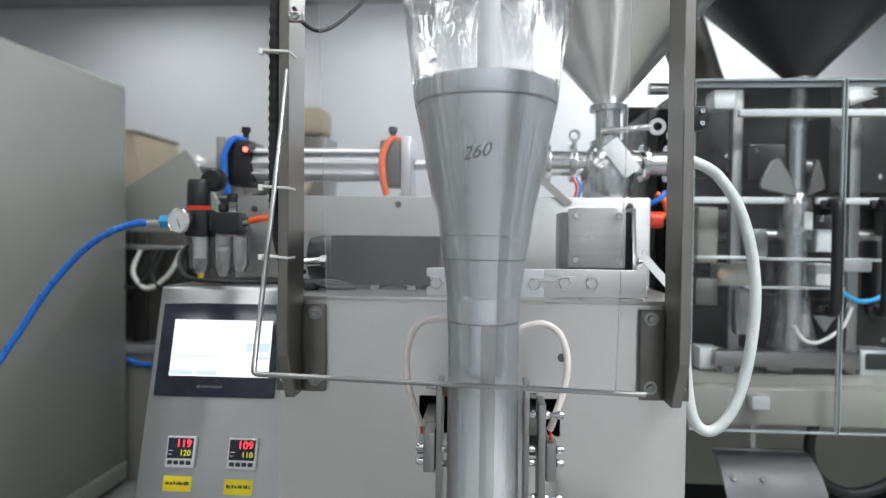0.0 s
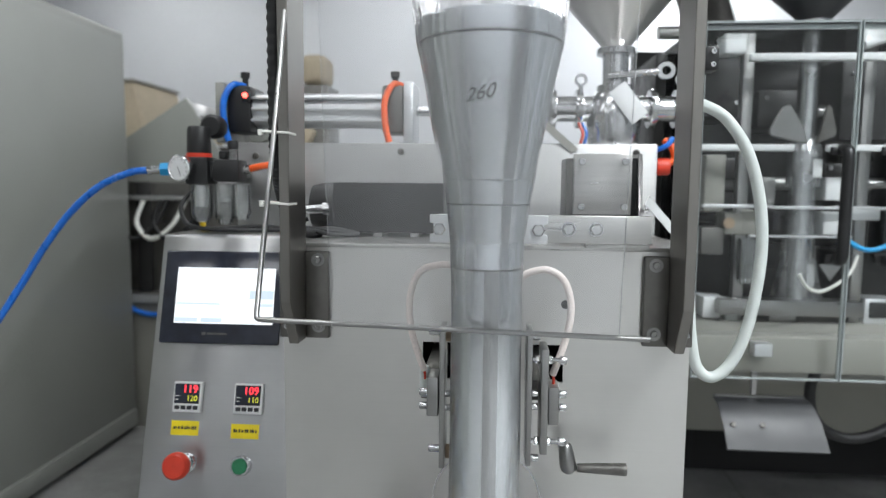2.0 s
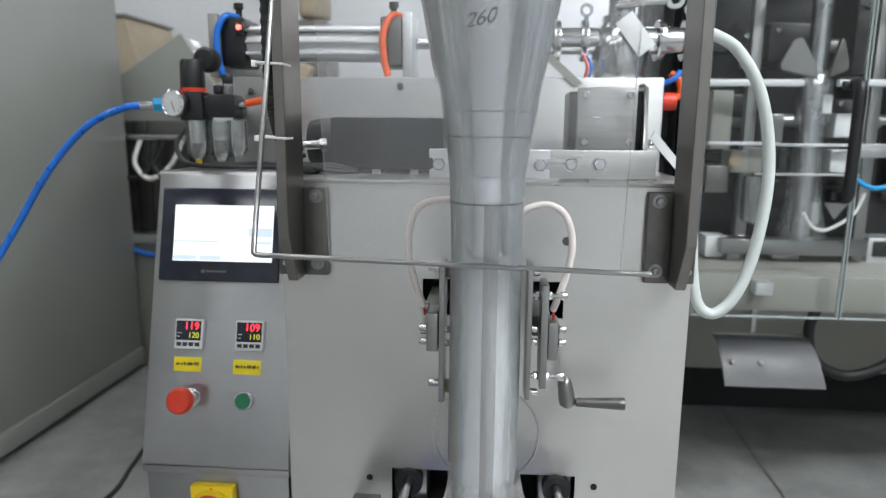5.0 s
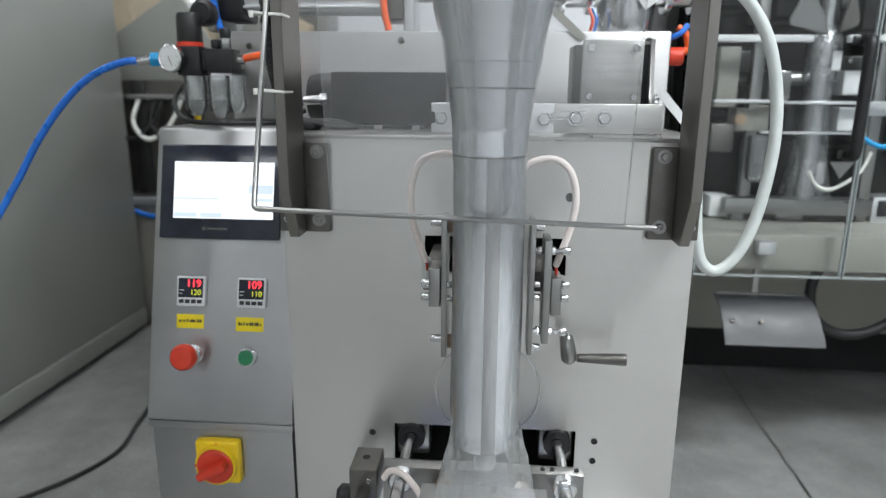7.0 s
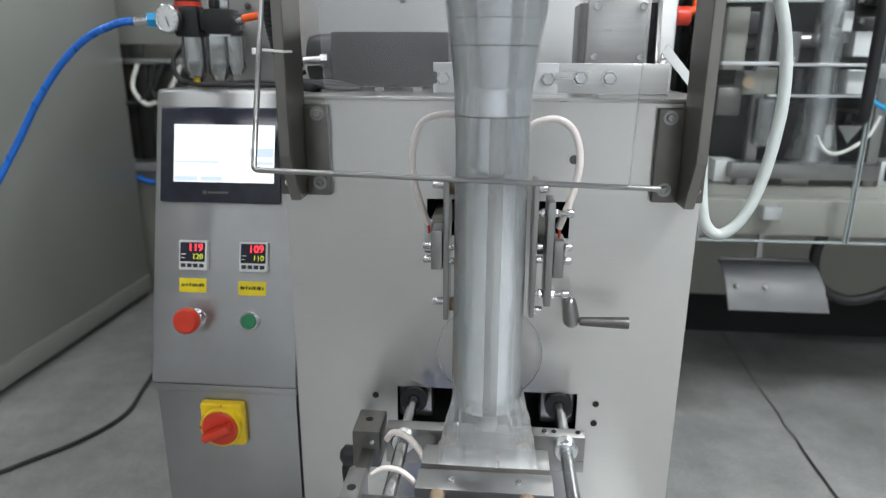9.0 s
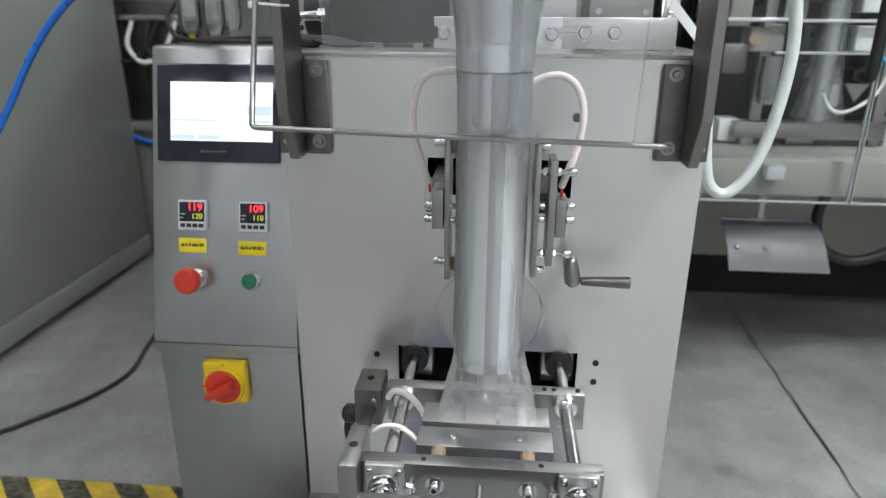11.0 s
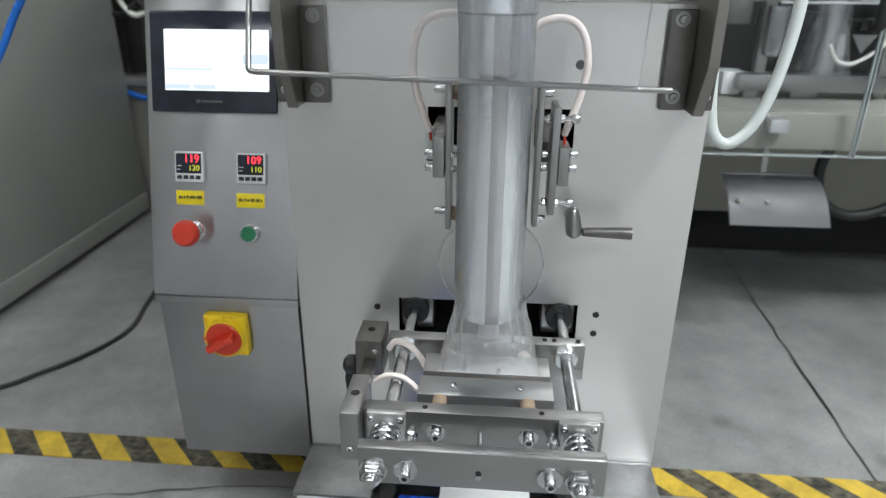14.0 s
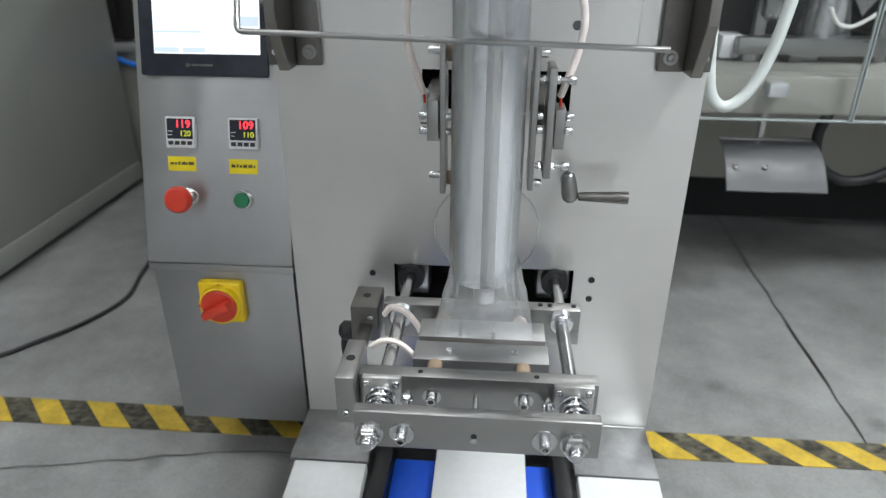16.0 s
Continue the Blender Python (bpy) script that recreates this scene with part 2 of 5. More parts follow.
def part(name, bm, mat, parent, label="", smooth=True):
    """One mesh, in world metres, under a thing (an Empty) or under a part."""
    ob = link(name, bm, mat, smooth)
    ob.parent = parent
    if parent.type == "EMPTY":
        ob.matrix_parent_inverse = Matrix.Translation(-parent.location)
    return tagged(ob, label)


def solid(name, bm, mat, label, category, group="", kind="", smooth=True):
    return tagged(link(name, bm, mat, smooth), label, category, group, kind)


def box(x0, x1, y0, y1, z0, z1, bevel=0.0, bm=None, m=None, seg=2):
    bm = bm or bmesh.new()
    v = bmesh.ops.create_cube(bm, size=1.0)["verts"]
    for p in v:
        p.co = Vector(((x0 + x1) / 2 + p.co.x * (x1 - x0), (y0 + y1) / 2 + p.co.y * (y1 - y0), (z0 + z1) / 2 + p.co.z * (z1 - z0)))
    if bevel:
        edges = list({e for p in v for e in p.link_edges})
        res = bmesh.ops.bevel(bm, geom=edges, offset=bevel, segments=seg, profile=0.5, affect="EDGES")
        v = list({q for f in res["faces"] for q in f.verts} | {q for q in v if q.is_valid})
    if m is not None:
        bmesh.ops.transform(bm, matrix=m, verts=v)
    return bm


def cyl(p0, p1, r, seg=24, r1=None, bm=None, bevel=0.0):
    bm = bm or bmesh.new()
    p0, p1 = Vector(p0), Vector(p1)
    d = p1 - p0
    q = d.to_track_quat("Z", "Y").to_matrix().to_4x4()
    r1 = r if r1 is None else r1
    prof = [(0, 0), (r - bevel, 0), (r, bevel), (r1, d.length - bevel), (r1 - bevel, d.length), (0, d.length)] if bevel else [(0, 0), (r, 0), (r1, d.length), (0, d.length)]
    return lathe(prof, seg, Matrix.Translation(p0) @ q, bm)


def lathe(prof, seg=32, m=Matrix(), bm=None, wobble=None):
    """Turns (radius, height) pairs round the local z axis."""
    bm = bm or bmesh.new()
    rings = []
    for r, z in prof:
        if r < 1e-6:
            rings.append([bm.verts.new(m @ Vector((0, 0, z)))])
        else:
            ring = []
            for i in range(seg):
                a = 2 * math.pi * i / seg
                k = r + (wobble(a, z) if wobble else 0)
                ring.append(bm.verts.new(m @ Vector((k * math.cos(a), k * math.sin(a), z))))
            rings.append(ring)
    for a, b in zip(rings, rings[1:]):
        for i in range(seg):
            j = (i + 1) % seg
            if len(a) == 1 and len(b) > 1:
                bm.faces.new((a[0], b[j], b[i]))
            elif len(b) == 1 and len(a) > 1:
                bm.faces.new((a[i], a[j], b[0]))
            elif len(a) > 1 and len(b) > 1:
                bm.faces.new((a[i], a[j], b[j], b[i]))
    return bm


def curve_points(pts, n=8):
    pts = [Vector(p) for p in pts]
    out = []
    ext = [2 * pts[0] - pts[1]] + pts + [2 * pts[-1] - pts[-2]]
    for i in range(1, len(ext) - 2):
        a, b, c, d = ext[i - 1:i + 3]
        for k in range(n):
            t = k / n
            out.append(0.5 * (2 * b + (c - a) * t + (2 * a - 5 * b + 4 * c - d) * t * t + (3 * b - a - 3 * c + d) * t ** 3))
    out.append(pts[-1])
    return out


def sweep(pts, r, seg=10, n=8, bm=None, ridges=None, flat=1.0):
    """A round (or flattened) tube along a smooth line through pts."""
    bm = bm or bmesh.new()
    line = curve_points(pts, n)
    normal = None
    rings = []
    for i, p in enumerate(line):
        d = (line[min(i + 1, len(line) - 1)] - line[max(i - 1, 0)]).normalized()
        if normal is None:
            normal = d.orthogonal().normalized()
        normal = (normal - d * normal.dot(d)).normalized()
        side = d.cross(normal)
        k = r * (ridges(i) if ridges else 1)
        rings.append([bm.verts.new(p + normal * k * math.cos(2 * math.pi * j / seg) + side * flat * k * math.sin(2 * math.pi * j / seg)) for j in range(seg)])
    for a, b in zip(rings, rings[1:]):
        for j in range(seg):
            bm.faces.new((a[j], a[(j + 1) % seg], b[(j + 1) % seg], b[j]))
    bm.faces.new(rings[0][::-1])
    bm.faces.new(rings[-1])
    return bm


def prism(outline, lo, hi, axis="y", bm=None, bevel=0.0):
    """Extrudes a closed outline of pairs; the pairs are (x, z) for axis y, (y, z) for x, (x, y) for z."""
    bm = bm or bmesh.new()
    def at(p, k):
        return {"y": (p[0], k, p[1]), "x": (k, p[0], p[1]), "z": (p[0], p[1], k)}[axis]
    a = [bm.verts.new(at(p, lo)) for p in outline]
    b = [bm.verts.new(at(p, hi)) for p in outline]
    n = len(outline)
    faces = [bm.faces.new(a), bm.faces.new(b[::-1])]
    faces += [bm.faces.new((a[i], b[i], b[(i + 1) % n], a[(i + 1) % n])) for i in range(n)]
    if bevel:
        bmesh.ops.bevel(bm, geom=list({e for f in faces for e in f.edges}), offset=bevel, segments=1, affect="EDGES")
    return bm


def cap_screw(parent, p, way, r=0.0055, length=0.007, mat=None, hexagon=False, washer=False):
    """A bolt head at p that points along way: hexagon or round with a socket."""
    p, way = Vector(p), Vector(way).normalized()
    bm = bmesh.new()
    if washer:
        cyl(p, p + way * 0.0015, r * (1.3 if hexagon else 1.7), 20, bm=bm)
    q = Matrix.Translation(p) @ way.to_track_quat("Z", "Y").to_matrix().to_4x4()
    if hexagon:
        lathe([(0, 0), (r * 1.1, 0), (r * 1.1, length * 0.8), (r * 0.9, length), (0, length)], 6, q, bm)
    else:
        lathe([(0, 0), (r, 0), (r, length * 0.85), (r * 0.85, length), (r * 0.5, length), (r * 0.5, length * 0.4), (0, length * 0.4)], 16, q, bm)
    return part("bolt", bm, mat or CHROME, parent)


def text_mesh(body, size, m, mat, name, parent=None, label="", shape=None, extrude=0.0003):
    cu = bpy.data.curves.new(name, "FONT")
    cu.body, cu.size, cu.extrude, cu.align_x, cu.align_y = body, size, extrude, "CENTER", "CENTER"
    tmp = bpy.data.objects.new(name, cu)
    scene.collection.objects.link(tmp)
    bpy.context.view_layer.update()
    me = bpy.data.meshes.new_from_object(tmp.evaluated_get(bpy.context.evaluated_depsgraph_get()))
    bpy.data.objects.remove(tmp)
    for v in me.vertices:
        v.co = shape(v.co) if shape else m @ v.co
    me.materials.clear()
    me.materials.append(mat)
    ob = new(name, me)
    if parent:
        ob.parent = parent
        if parent.type == "EMPTY":
            ob.matrix_parent_inverse = Matrix.Translation(-parent.location)
    return tagged(ob, label)


def sheet_with_openings(x0, x1, z0, z1, y, thick, holes):
    """A flat upright sheet with rectangular openings cut through it."""
    xs = sorted({x0, x1, *[h[0] for h in holes], *[h[1] for h in holes]})
    zs = sorted({z0, z1, *[h[2] for h in holes], *[h[3] for h in holes]})
    bm = bmesh.new()
    grid = {}
    for i, x in enumerate(xs):
        for j, z in enumerate(zs):
            grid[i, j] = bm.verts.new((x, y, z))
    faces = []
    for i in range(len(xs) - 1):
        for j in range(len(zs) - 1):
            cx, cz = (xs[i] + xs[i + 1]) / 2, (zs[j] + zs[j + 1]) / 2
            if not any(h[0] < cx < h[1] and h[2] < cz < h[3] for h in holes):
                faces.append(bm.faces.new((grid[i, j], grid[i + 1, j], grid[i + 1, j + 1], grid[i, j + 1])))
    ext = bmesh.ops.extrude_face_region(bm, geom=faces)
    for v in [g for g in ext["geom"] if isinstance(g, bmesh.types.BMVert)]:
        v.co.y += thick
    return bm


# ---- room ----
def room():
    solid("floor", box(-6, 6, -5, 6, -0.10, 0.0), CONCRETE, "worn grey concrete factory floor with stains", "floor", kind="structure", smooth=False)
    solid("wall_north", box(-6, 6, 6.0, 6.2, 0, 3.4), WALL, "plain white painted factory wall", "wall", kind="structure", smooth=False)
    # Added wall out of view, pale so that it brightens the reflections.
    solid("wall_south", box(-6, 6, -5.2, -5.0, 0, 3.4), PALEWALL, "unseen pale south wall added to reflect light onto the machine", "wall", kind="structure", smooth=False)
    # Side walls and ceiling are out of view, darkened against bounced light.
    solid("wall_west", box(-6.2, -6, -5.2, 6.2, 0, 3.4), HALLWALL, "unseen blue-grey side wall toned dark to cut bounced light", "wall", kind="structure", smooth=False)
    solid("wall_east", box(6, 6.2, -5.2, 6.2, 0, 3.4), HALLWALL, "unseen blue-grey side wall toned dark to cut bounced light", "wall", kind="structure", smooth=False)
    solid("ceiling", box(-6.2, 6.2, -5.2, 6.2, 3.4, 3.5), CEIL, "unseen grey ceiling toned dark to cut bounced light", "ceiling", kind="structure", smooth=False)
    for y in LIT:
        for x, lit in zip((-3.2, -0.7, 1.9), LIT[y]):
            lamp = thing("ceiling_lamp", (x, y, 3.4), "wide white fluorescent ceiling lamp panel", "lamp", "ceiling lamps")
            part("housing", box(x - 0.75, x + 0.75, y - 0.3, y + 0.3, 3.34, 3.4, 0.01), WHITEPL, lamp)
            part("diffuser", box(x - 0.7, x + 0.7, y - 0.27, y + 0.27, 3.32, 3.34, 0.004), LAMPGLOW, lamp)
            ceiling_lamp_light(x, y, 3.29, 1.4, 0.55, LAMP_POWER * lit)
    # floor joints, filled with dark dirt
    rng = random.Random(3)
    bm = bmesh.new()
    prev = None
    for i in range(60):
        y = -0.4 + i * 0.06
        x = 0.846 + 0.035 * (y - 0.1) + rng.uniform(-0.004, 0.004)
        w = rng.uniform(0.0014, 0.0042)
        a, b = bm.verts.new((x - w, y, 0.0015)), bm.verts.new((x + w, y, 0.0015))
        if prev:
            bm.faces.new((prev[0], prev[1], b, a))
        prev = (a, b)
    solid("floor_joint", bm, DARKSTEEL, "dark dirt-filled joint in the concrete floor", "floor joint", kind="structure", smooth=False)
    bm = bmesh.new()
    prev = None
    for i in range(40):
        x = -2.2 + i * 0.05
        y = 0.02 + 0.05 * math.sin(i * 0.2) + rng.uniform(-0.004, 0.004)
        w = rng.uniform(0.001, 0.0025)
        a, b = bm.verts.new((x, y - w, 0.0015)), bm.verts.new((x, y + w, 0.0015))
        if prev:
            bm.faces.new((prev[0], prev[1], b, a))
        prev = (a, b)
    solid("floor_crack", bm, DARKSTEEL, "thin dark crack in the concrete floor", "floor crack", kind="structure", smooth=False)
    tape = thing("floor_tape", (0, 0.147, 0), "yellow and black striped safety tape on the floor", "floor tape")
    pitch, lean = 0.128, 0.075
    for i in range(-16, 17):
        for mat, a in ((TAPEY, 0.0), (TAPEK, pitch / 2)):
            x = i * pitch + a - 0.02
            w = pitch / 2
            part("stripe", prism([(x, 0.185), (x + w, 0.185), (x + w + lean, 0.110), (x + lean, 0.110)], 0.001, 0.0028, "z"), mat, tape, smooth=False)


room()


# ---- packing machine: body ----
XL, XR, TOP, CX, TY = -0.229, 0.353, 0.902, 0.069, -0.195


def hole(parent, x, z, r, y=-0.0012):
    # Near-black disc painted in for the shaded inside of a bolt hole.
    part("bolt_hole", cyl((x, y, z), (x, 0.002, z), r, 20), SHADE_BLACK, parent)


def machine_body():
    t = thing("packing_machine", (CX, 0.13, 0), "brushed stainless steel body of a vertical packing machine", "packing machine")
    part("front_panel", sheet_with_openings(XL, XR, 0.17, TOP - 0.004, 0.0, 0.004, [(-0.071, 0.206, 0.402, 0.464), (-0.024, 0.022, 0.708, 0.762), (0.124, 0.178, 0.708, 0.762)]), STEEL, t, smooth=False)
    part("side_panel", box(XL, XL + 0.004, 0.0045, 0.29, 0.17, TOP - 0.004), STEEL, t)
    part("side_panel", box(XR - 0.004, XR, 0.0045, 0.29, 0.17, TOP - 0.004), STEEL, t)
    part("back_panel", box(XL, XR, 0.2905, 0.294, 0.17, TOP - 0.004), STEEL, t)
    # Black sheet behind the openings stands in for the unlit inside.
    part("inner_shade_sheet", box(XL + 0.02, XR - 0.02, 0.07, 0.075, 0.35, 0.85), SHADE_BLACK, t)
    part("top_plate", box(XL - 0.003, XR + 0.003, -0.006, 0.29, TOP - 0.004, TOP + 0.002, 0.002), STEEL_H, t)
    part("base_plate", box(XL - 0.002, XR - 0.002, -0.004, 0.29, 0.162, 0.169, 0.001), WINGSTEEL, t)
    part("base_wing", box(XL - 0.002, -0.105, -0.118, -0.0045, 0.162, 0.169, 0.001), WINGSTEEL, t)
    part("base_wing", box(0.222, XR - 0.002, -0.118, -0.0045, 0.162, 0.169, 0.001), WINGSTEEL, t)
    part("base_frame", box(XL + 0.02, XR - 0.02, -0.018, 0.28, 0.08, 0.1615, 0.004), DARKSTEEL, t)
    for x in (XL + 0.05, XR - 0.05):
        for y in (0.03, 0.24):
            part("foot", lathe([(0, 0), (0.03, 0), (0.03, 0.012), (0.012, 0.02), (0.012, 0.08), (0, 0.08)], 20, Matrix.Translation((x, y, 0))), BLACKRUB, t)
    for x, z, r in ((0.179, 0.821, 0.0062), (0.234, 0.449, 0.005), (0.233, 0.416, 0.005), (-0.105, 0.447, 0.005)):
        hole(t, x, z, r)
    rc = part("round_cover", cyl((CX + 0.002, -0.006, 0.530), (CX + 0.002, 0.001, 0.530), 0.0775, 64, bevel=0.0015), STEEL, t)
    part("cover_rim", lathe([(0.0762, 0), (0.0785, 0), (0.0790, 0.0012), (0.0785, 0.0026), (0.0766, 0.0026)], 72, Matrix.Translation((CX + 0.002, -0.0052, 0.530)) @ Matrix.Rotation(math.pi / 2, 4, "X")), ZINC, rc)
    # slot frame round the jaw rods
    for x in (-0.044, 0.178):
        part("rod_bearing", lathe([(0.0095, 0), (0.019, 0), (0.021, 0.004), (0.021, 0.02), (0.0095, 0.02)], 32, Matrix.Translation((x, 0.012, 0.445)) @ Matrix.Rotation(math.pi / 2, 4, "X")), BLACKRUB, t)
        part("bearing_block", box(x - 0.026, x + 0.026, 0.014, 0.06, 0.405, 0.462, 0.003), MILLED, t)
    return t


MACHINE = machine_body()


def post(x0, x1, side, t):
    """Flat upright post, bolted to the body by a flange on each side."""
    part("post", prism([(-0.004, 1.5), (-0.08, 1.5), (-0.08, 0.83), (-0.045, 0.765), (-0.004, 0.765)], x0, x1, "x", bevel=0.0012), POSTSTEEL, t, smooth=False)
    inner = (x1, x1 + 0.034) if side > 0 else (x0 - 0.034, x0)
    outer = (x0 - 0.024, x0) if side > 0 else (x1, x1 + 0.020)
    f = part("flange", box(*inner, -0.012, -0.0005, 0.766, 0.892, 0.002), DARKSTEEL, t)
    g = part("flange", box(*outer, -0.012, -0.0005, 0.766, 0.892, 0.002), DARKSTEEL, t)
    for z in (0.784, 0.88):
        cap_screw(f, (sum(inner) / 2 + 0.002 * side, -0.012, z), (0, -1, 0), 0.0056, 0.007, MILLED, washer=True)
        cap_screw(g, (sum(outer) / 2, -0.012, z), (0, -1, 0), 0.005, 0.006)


POSTS = thing("post_pair", (CX, -0.04, 0.766), "pair of dark steel posts bolted to the machine front", "machine frame")
post(-0.207, -0.193, 1, POSTS)
post(0.319, 0.333, -1, POSTS)
part("cross_bar", cyl((-0.2, -0.04, 1.44), (0.325, -0.04, 1.44), 0.012), CHROME, POSTS)


# ---- forming tube, cone and film ----
def forming_tube():
    t = thing("forming_tube", (CX, TY, 0.555), "galvanised forming tube with stepped cone funnel on top", "forming tube")
    at = Matrix.Translation((CX, TY, 0))
    part("tube", lathe([(0.0363, 0.555), (0.0380, 0.555), (0.0380, 0.905), (0.0363, 0.905)], 64, at), ZINC, t)
    # Darker strip laid on the tube in place of its dark reflected streak.
    bm = bmesh.new()
    arc = [radians(-94 + 4 * k) for k in range(7)]
    rows = [[bm.verts.new((CX + r * math.cos(a), TY + r * math.sin(a), z)) for z in (0.556, 0.897)] for r, arr in ((0.0381, arc), (0.0389, arc[::-1])) for a in arr]
    for p, q in zip(rows, rows[1:] + rows[:1]):
        bm.faces.new((p[0], q[0], q[1], p[1]))
    for k in (0, 1):
        bm.faces.new([p[k] for p in rows])
    part("dark_streak_strip", bm, STEEL_CAB, t, "flat darker strip standing in for the tube's dark reflection")
    part("collar", lathe([(0.0381, 0.898), (0.0398, 0.898), (0.0399, 0.924), (0.0392, 0.926), (0.0375, 0.926)], 64, at), ZINC, t)
    part("lower_cone", lathe([(0.0380, 0.9262), (0.0396, 0.9262), (0.0444, 0.967), (0.0425, 0.967)], 64, at), ZINC, t)
    part("band", lathe([(0.0432, 0.968), (0.0456, 0.968), (0.0486, 0.993), (0.0466, 0.994)], 64, at), ZINC, t)
    part("cone", lathe([(0.0462, 0.9942), (0.0480, 0.9942), (0.0572, 1.036), (0.077, 1.138), (0.0755, 1.138)], 64, at), ZINC, t)
    part("rim", lathe([(0.0755, 1.1402), (0.0775, 1.1402), (0.0783, 1.142), (0.079, 1.163), (0.077, 1.163), (0.0755, 1.142)], 64, at), ZINC, t)
    part("seam", lathe([(0.0430, 0.9670), (0.0456, 0.9670), (0.0457, 0.9680), (0.0430, 0.9680)], 64, at), INK, t, "dark joint line")
    part("seam", lathe([(0.0758, 1.1382), (0.0781, 1.1385), (0.0782, 1.1400), (0.0759, 1.1400)], 64, at), INK, t, "dark joint line")
    part("seam", lathe([(0.0379, 0.8962), (0.0395, 0.8962), (0.0395, 0.8978), (0.0379, 0.8978)], 64, at), DARKSTEEL, t, "dark joint line")
    part("fill_pipe", lathe([(0.0115, 0.520), (0.013, 0.520), (0.013, 1.45), (0.0115, 1.45)], 32, Matrix.Translation((CX + 0.002, TY, 0))), WHITEPL, t, "pale plastic fill pipe")

    def on_cone(c):
        z = 1.080 + c.y + 0.18 * c.x
        r = 0.0572 + (z - 1.036) * 0.1941 + 0.0003 + c.z
        a = -math.pi / 2 + (c.x + 0.3 * c.y - 0.008) / r
        return Vector((CX + r * math.cos(a), TY + r * math.sin(a), z))
    text_mesh("260", 0.020, None, INK, "writing", t, "handwritten black number", on_cone)
    # bar that holds the tube
    b = thing("tube_holder", (0.13, -0.05, 0.91), "flat steel bar with bolts holding the forming tube", "holder bar")
    part("bar", box(0.0, 0.284, -0.048, -0.036, 0.912, 0.949, 0.0012), STEEL_H, b)
    part("bar_foot", box(0.20, 0.284, -0.036, 0.02, 0.9045, 0.91, 0.001), STEEL_H, b)
    part("bar_web", box(0.06, 0.080, -0.155, -0.048, 0.915, 0.945, 0.001), STEEL_H, b)
    for s in (-1, 1):
        cx = CX + s * 0.062
        part("clamp", prism([(cx - 0.016, 0.912), (cx + 0.016, 0.912), (cx + 0.016, 0.923), (cx + 0.010, 0.923), (cx + 0.010, 0.938), (cx + 0.016, 0.938), (cx + 0.016, 0.949), (cx - 0.016, 0.949)] if s > 0 else
                            [(cx - 0.016, 0.912), (cx + 0.016, 0.912), (cx + 0.016, 0.949), (cx - 0.016, 0.949), (cx - 0.016, 0.938), (cx - 0.010, 0.938), (cx - 0.010, 0.923), (cx - 0.016, 0.923)], -0.062, -0.0485, "y", bevel=0.0008), ALU, b)
        cap_screw(b, (cx + 0.003 * s, -0.062, 0.93), (0, -1, 0), 0.0078, 0.008, hexagon=True)
    for x in (0.175, 0.211):
        cap_screw(b, (x, -0.048, 0.931), (0, -1, 0), 0.0075, 0.008, hexagon=True, washer=True)


